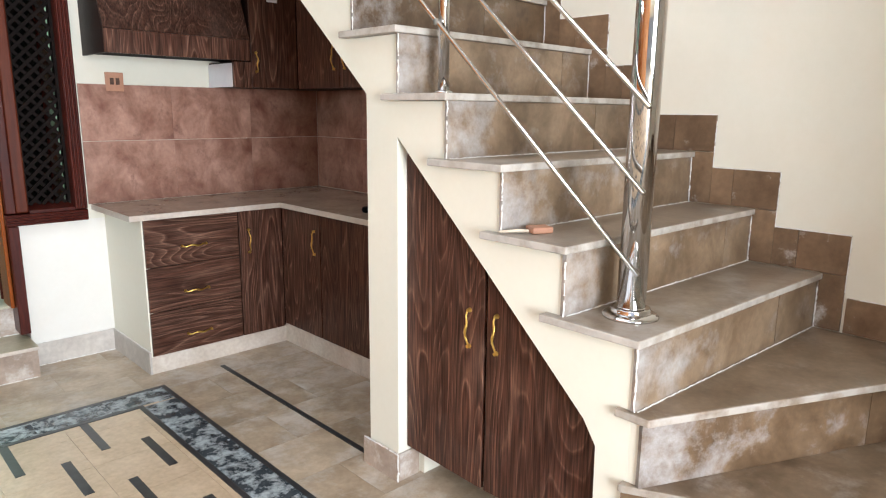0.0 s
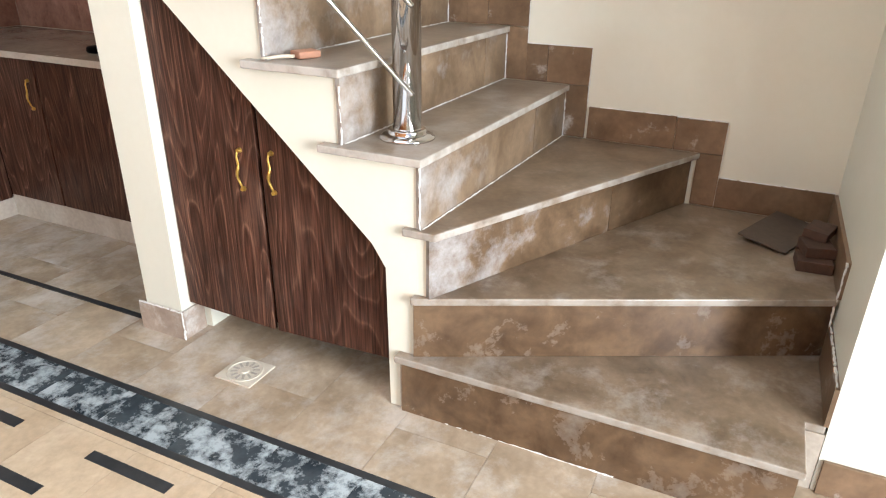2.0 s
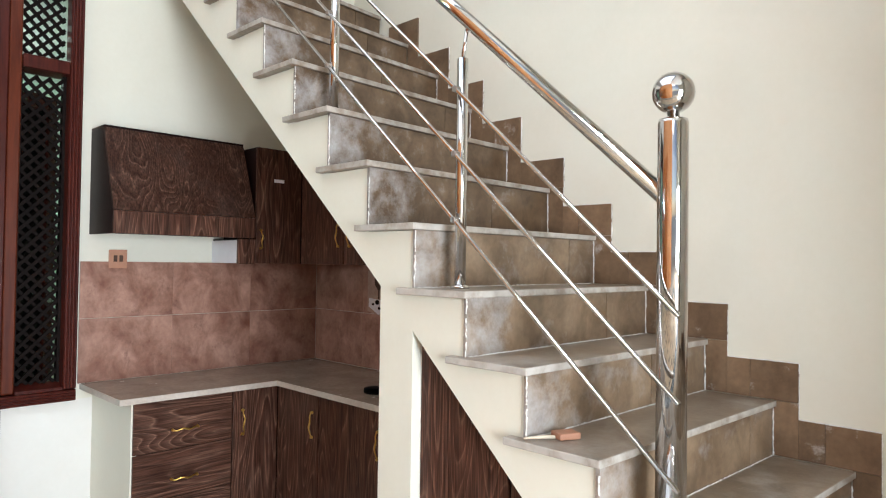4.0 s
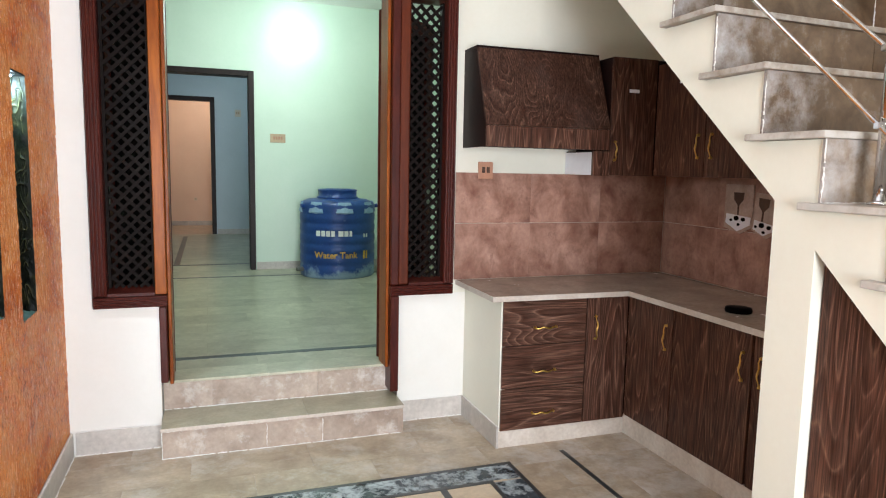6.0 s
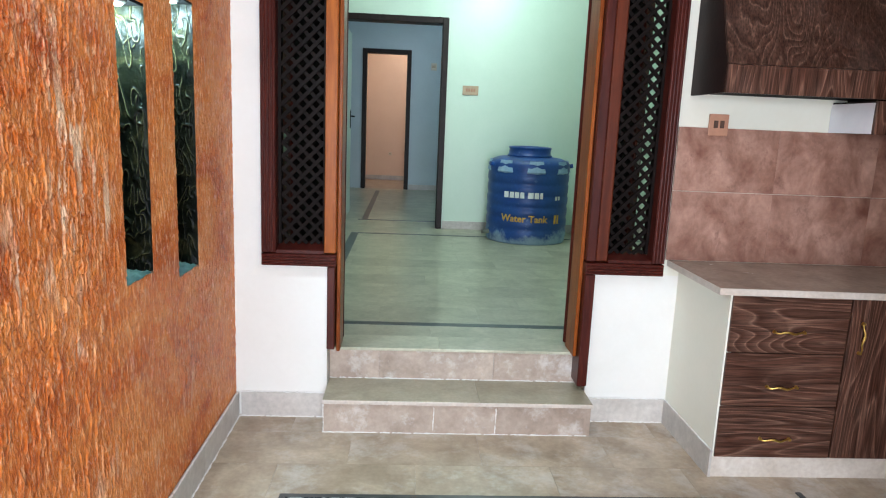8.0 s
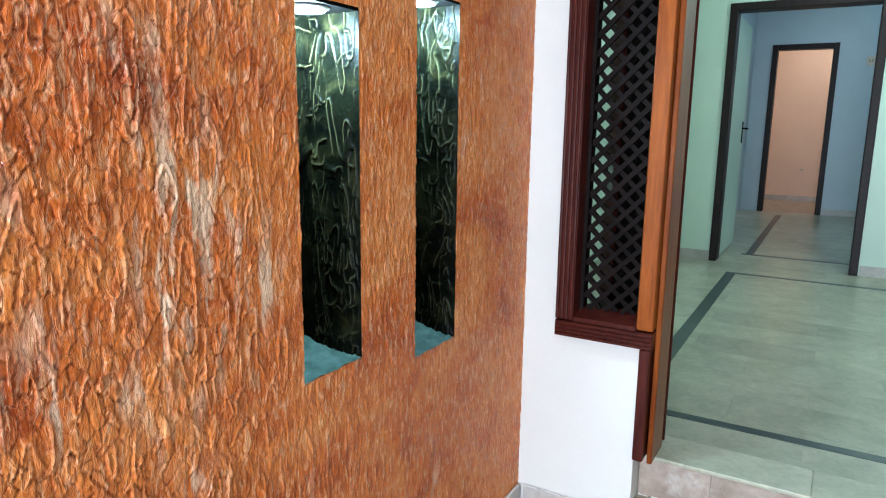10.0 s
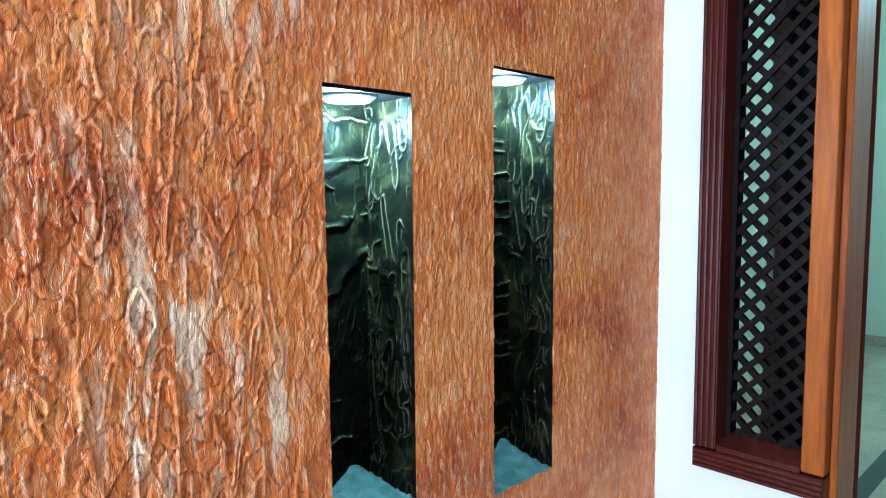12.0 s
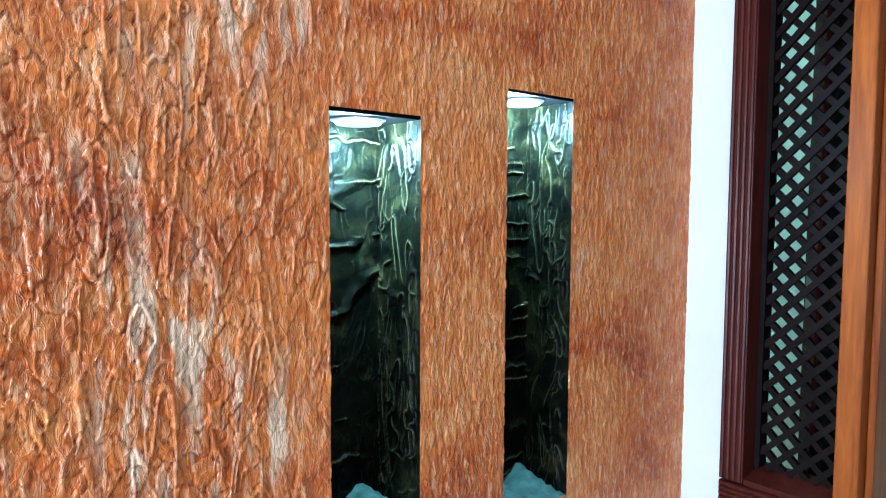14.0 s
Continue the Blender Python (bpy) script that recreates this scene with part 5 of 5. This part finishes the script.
# unseen ceiling lamps, added to light the two rooms behind
for nm, x, y, pw, c in (("back_room_light", 0.9, 6.6, 26, (0.72, 0.92, 1.0)), ("far_room_light", 0.3, 9.7, 30, (1.0, 0.86, 0.72))):
    t = thing("added_ceiling_lamp", (x, y, 3.37), "unseen round white ceiling lamp added for light", "lamp", "ceiling lamps")
    part("dish", lathe([(0.06, 3.33), (0.1, 3.35), (0.1, 3.398)], (x, y), 24), PLASTIC, t)
    lamp(nm, "POINT", pose(x, y, 3.24), pw, c, 0.08)

t = thing("wall_fan", (2.12, 4.1, 1.7), "dark wire-caged wall fan in the hall", "fan")
q = bmesh.new()
for rr in (0.06, 0.12, 0.18, 0.23):
    join(q, sweep([(2.16 + rr * math.cos(a * math.pi / 16), 4.02, 1.66 + rr * math.sin(a * math.pi / 16)) for a in range(33)], 0.004, 6))
for a in range(24):
    join(q, rod((2.16, 4.0, 1.66), (2.16 + 0.23 * math.cos(a * math.pi / 12), 4.02, 1.66 + 0.23 * math.sin(a * math.pi / 12)), 0.002, 5))
part("cage", q, BLACK, t, "black wire cage")
part("motor", rod((2.16, 4.05, 1.66), (2.16, 4.2, 1.66), 0.06, 18), BLACK, t)
part("bracket", box(2.13, 2.19, 4.2, 4.266, 1.5, 1.72, 0.004), BLACK, t)
for a in range(3):
    q = prism([(-0.02, 0.03), (0.05, 0.06), (0.06, 0.19), (-0.05, 0.18)], "y", -0.002, 0.002)
    q.transform(pose(2.16, 4.04, 1.66, 0, 120 * a, 0))
    part("blade", q, DULL_STEEL, t)

# ---- small things on floor and stairs ----
t = thing("paint_brush", (1.69, -2.86, 5 * R), "dusty paint brush lying on the stair tread", "paint brush")
z = 5 * R + 0.008
part("brush_handle", sweep([(1.592, -2.800, z), (1.64, -2.835, z + 0.002), (1.672, -2.852, z)], [0.003, 0.0055, 0.005], 8), PLASTIC, t, "dusty ivory handle", True)
q = box(-0.035, 0.035, -0.028, 0.028, 0, 0.02, 0.004)
q.transform(pose(1.708, -2.866, 5 * R + 0.001, 0, 0, -25))
part("bristles", q, PINK_PLATE, t, "pinkish brown bristle block")

t = thing("tile_offcuts", (2.5, -4.3, 2 * R), "pile of brown tile offcuts in the stair corner", "tile offcuts")
for x, y, zz, w, l, h_, rz, rx, mt in ((2.60, -4.23, 0.012, 0.32, 0.17, 0.008, -22, 7, GREYCARD), (2.36, -4.328, 0.0, 0.10, 0.105, 0.036, 4, 0, CARDBOARD), (2.47, -4.33, 0.0, 0.09, 0.10, 0.034, -6, 0, CARDBOARD),
                                     (2.40, -4.332, 0.037, 0.10, 0.09, 0.034, 14, 0, CARDBOARD), (2.47, -4.335, 0.072, 0.11, 0.075, 0.03, -18, 4, CARDBOARD)):
    q = box(-w / 2, w / 2, -l / 2, l / 2, 0, h_, 0.002)
    q.transform(pose(x, y, 2 * R + zz, rx, 0, rz))
    part("offcut", q, mt, t)

t = thing("floor_drain", (1.545, -2.635, 0), "cream plastic floor drain cover set in the tiles", "drain cover")
q = box(1.475, 1.615, -2.71, -2.56, 0.0, 0.006, 0.002)
plate = part("plate", q, DRAIN, t)
part("ring", sweep([(1.545 + 0.060 * math.cos(a * math.pi / 18), -2.635 + 0.060 * math.sin(a * math.pi / 18), 0.006) for a in range(37)], 0.0028, 6), DRAIN, plate)
for i in range(12):
    a = i * math.pi / 6
    q = box(0.026, 0.050, -0.004, 0.004, 0.0055, 0.0075)
    q.transform(pose(1.545, -2.635, 0, 0, 0, math.degrees(a)))
    part("slot", q, GREYSLOT, plate)
part("boss", lathe([(0.016, 0.0055), (0.014, 0.009), (0.004, 0.009)], (1.545, -2.635), 16), DRAIN, plate)

# ---- skirting of the porch and hall ----
def skirting(name, mat_, label, runs, h0, h1):
    t = thing(name, (0, 0, h0), label, "skirting", kind="structure")
    for axis, fixed, a, b, th in runs:
        n = max(1, round(abs(b - a) / 0.6))
        for i in range(n):
            u0, u1 = a + (b - a) * i / n, a + (b - a) * (i + 1) / n
            lo, hi = min(u0, u1) + 0.001, max(u0, u1) - 0.001
            q = box(lo, hi, min(fixed, fixed + th), max(fixed, fixed + th), h0, h1, 0.002) if axis == "x" else box(min(fixed, fixed + th), max(fixed, fixed + th), lo, hi, h0, h1, 0.002)
            part("skirting_tile", q, mat_, t)
    return t


front = skirting("baseboard_front", GREY_TILE, "dusty grey tile skirting of the porch", (
    ("x", -0.001, -0.895, -0.463, -0.014), ("x", -0.001, 0.89, 1.323, -0.014), ("y", 1.324, -0.002, -0.575, -0.012),
    ("y", XL + 0.016, -4.1, -0.016, -0.016)), 0, 0.128)
for p, q in (((-0.895, -0.008, 0.129), (-0.465, -0.008, 0.129)), ((0.89, -0.008, 0.129), (1.32, -0.008, 0.129)), ((1.318, -0.01, 0.129), (1.318, -0.57, 0.129)),
             ((-0.90, -0.018, 0.002), (-0.465, -0.018, 0.002)), ((0.89, -0.018, 0.002), (1.31, -0.018, 0.002)), ((XL + 0.018, -3.2, 0.002), (XL + 0.018, -0.02, 0.002)),
             ((XL + 0.010, -3.2, 0.129), (XL + 0.010, -0.02, 0.129))):
    bead(p, q, 0.0042, 0.93, front)
for p, q in (((-0.455, 0.094, 0.1755), (0.872, 0.094, 0.1755)), ((-0.455, -0.188, 0.001), (0.872, -0.188, 0.001)), ((0.0858, -0.187, 0.02), (0.0858, -0.187, 0.15)),
             ((0.3958, -0.187, 0.01), (0.3958, -0.187, 0.15)), ((-0.457, -0.187, 0.0), (-0.457, -0.187, 0.15)), ((-0.455, -0.187, 0.151), (0.2, -0.187, 0.151))):
    bead(p, q, 0.0034, 0.90, steps)
skirting("baseboard_passage", SKIRT_TILE, "brown tile skirting beside the stair foot", (("y", 1.80, -6.5, -4.41, -0.012),), 0, 0.11)
skirting("baseboard_hall", GREY_TILE, "grey tile skirting of the hall", (("x", 4.267, 0.33, 3.2, -0.012), ("x", 4.267, -1.7, -0.89, -0.012), ("x", 8.7, -0.06, 2.4, -0.012), ("x", 10.6, -1.15, 1.05, -0.012)), HF, HF + 0.09)

# ---- floor pieces ----
def lay(parent, mat_, name, x0, x1, y0, y1, w, l, zt, th=0.008, stagger=0.5, skip=None, dusty=None):
    """Tiles in staggered courses, on shared meshes."""
    mesh = {}
    cy, row = y0, 0
    while cy < y1 - 0.01:
        ey = min(cy + w, y1)
        cx = x0 - (stagger * l if row % 2 else 0)
        while cx < x1 - 0.01:
            sx, ex_ = max(cx, x0), min(cx + l, x1)
            if ex_ - sx > 0.03 and not (skip and skip((sx + ex_) / 2, (cy + ey) / 2)):
                chalky = bool(dusty and dusty((sx + ex_) / 2, (cy + ey) / 2))
                key = (round(ex_ - sx, 3), round(ey - cy, 3), chalky)
                if key not in mesh:
                    q = box(0.0006, key[0] - 0.0006, 0.0006, key[1] - 0.0006, -th, 0)
                    me = bpy.data.meshes.new(name)
                    q.to_mesh(me)
                    q.free()
                    me.materials.append(DUSTY_TILE if chalky else mat_)
                    mesh[key] = me
                ob = new(name, mesh[key])
                ob.parent = parent
                ob.location = (sx, cy, zt)
                if parent in BASE:
                    ob.location = Vector((sx, cy, zt)) - BASE[parent]
            cx += l
        cy += w
        row += 1


BX0, BX1, BY0, BY1 = -0.56, 1.312, -5.2, -0.755     # outer edge of the border
lay(floor, FLOOR_TILE, "floor_tile", XL, XR, -6.6, 0.0, 0.305, 0.61, 0.0,
    skip=lambda x, y: BX0 + 0.16 < x < BX1 - 0.16 and BY0 + 0.16 < y < BY1 - 0.16,
    dusty=lambda x, y: y > -0.31 or (x > 1.55 and y > -2.2) or (x > 1.35 and -3.4 < y < -2.2))
lay(floor, FIELD_TILE, "floor_tile", BX0 + 0.1, BX1 - 0.1, BY0 + 0.1, BY1 - 0.1, 0.31, 0.31, 0.0022, th=0.004, stagger=0)
e, wband = 0.024, 0.20
for a, b, along in ((BX0, BX1, "top"), (BX0, BX1, "bottom"), (BY0, BY1, "left"), (BY0, BY1, "right")):
    lo, hi = {"top": (BY1 - wband, BY1), "bottom": (BY0, BY0 + wband), "left": (BX0, BX0 + wband), "right": (BX1 - wband, BX1)}[along]
    horiz = along in ("top", "bottom")
    n = round((b - a) / 0.31)
    s0, s1 = (a, b) if horiz else (a + wband, b - wband)
    for i in range(n):
        u0, u1 = s0 + (s1 - s0) * i / n, s0 + (s1 - s0) * (i + 1) / n - 0.001
        q = box(u0, u1, lo + e, hi - e, -0.001, 0.0045) if horiz else box(lo + e, hi - e, u0, u1, -0.001, 0.0045)
        part("band_tile", q, BAND, floor)
    for c0, c1 in ((lo, lo + e), (hi - e, hi)):
        inner = abs(c0 - (BX0 if not horiz else BY0)) > 1e-6 and abs(c1 - (BX1 if not horiz else BY1)) > 1e-6
        ins = wband - e if inner else 0
        if not horiz and not inner:
            ins = e
        q = box(a + ins, b - ins, c0, c1, -0.001, 0.0055) if horiz else box(c0, c1, a + ins, b - ins, -0.001, 0.0050)
        part("border_strip", q, BLACK_TILE, floor)
for i in range(9):
    x = 1.022 - 0.1585 * i
    y = BY1 - wband - (0.315 if i % 2 == 0 else 0.0)
    while y > BY0 + 0.5:
        part("inlay_bar", box(x - 0.018, x + 0.018, y - 0.31, y, -0.001, 0.0042), BLACK_TILE, floor)
        y -= 0.618
part("border_strip", box(1.648, 1.672, -2.06, -0.70, -0.001, 0.004), BLACK_TILE, floor)

lay(hall_floor, HALL_TILE, "floor_tile", -1.75, 3.25, 0.30, 4.27, 0.305, 0.61, HF)
lay(hall_floor, HALL_TILE, "floor_tile", -1.15, 2.45, 4.27, 8.7, 0.305, 0.61, HF)
lay(hall_floor, FLOOR_TILE, "floor_tile", -1.2, 1.1, 8.7, 10.6, 0.305, 0.61, HF)
STRIP = surface("teal_black_strip", (0.035, 0.05, 0.052), (0.07, 0.09, 0.09), 10, rough=0.3)
for x0, x1, y0, y1 in ((-0.66, 2.6, 0.50, 0.555), (-0.66, -0.58, 0.556, 3.75), (-0.66, 2.6, 3.751, 3.80), (-0.66, 1.6, 4.75, 4.80), (-0.62, -0.55, 4.81, 8.3)):
    part("border_strip", box(x0, x1, y0, y1, HF - 0.002, HF + 0.003), STRIP, hall_floor)
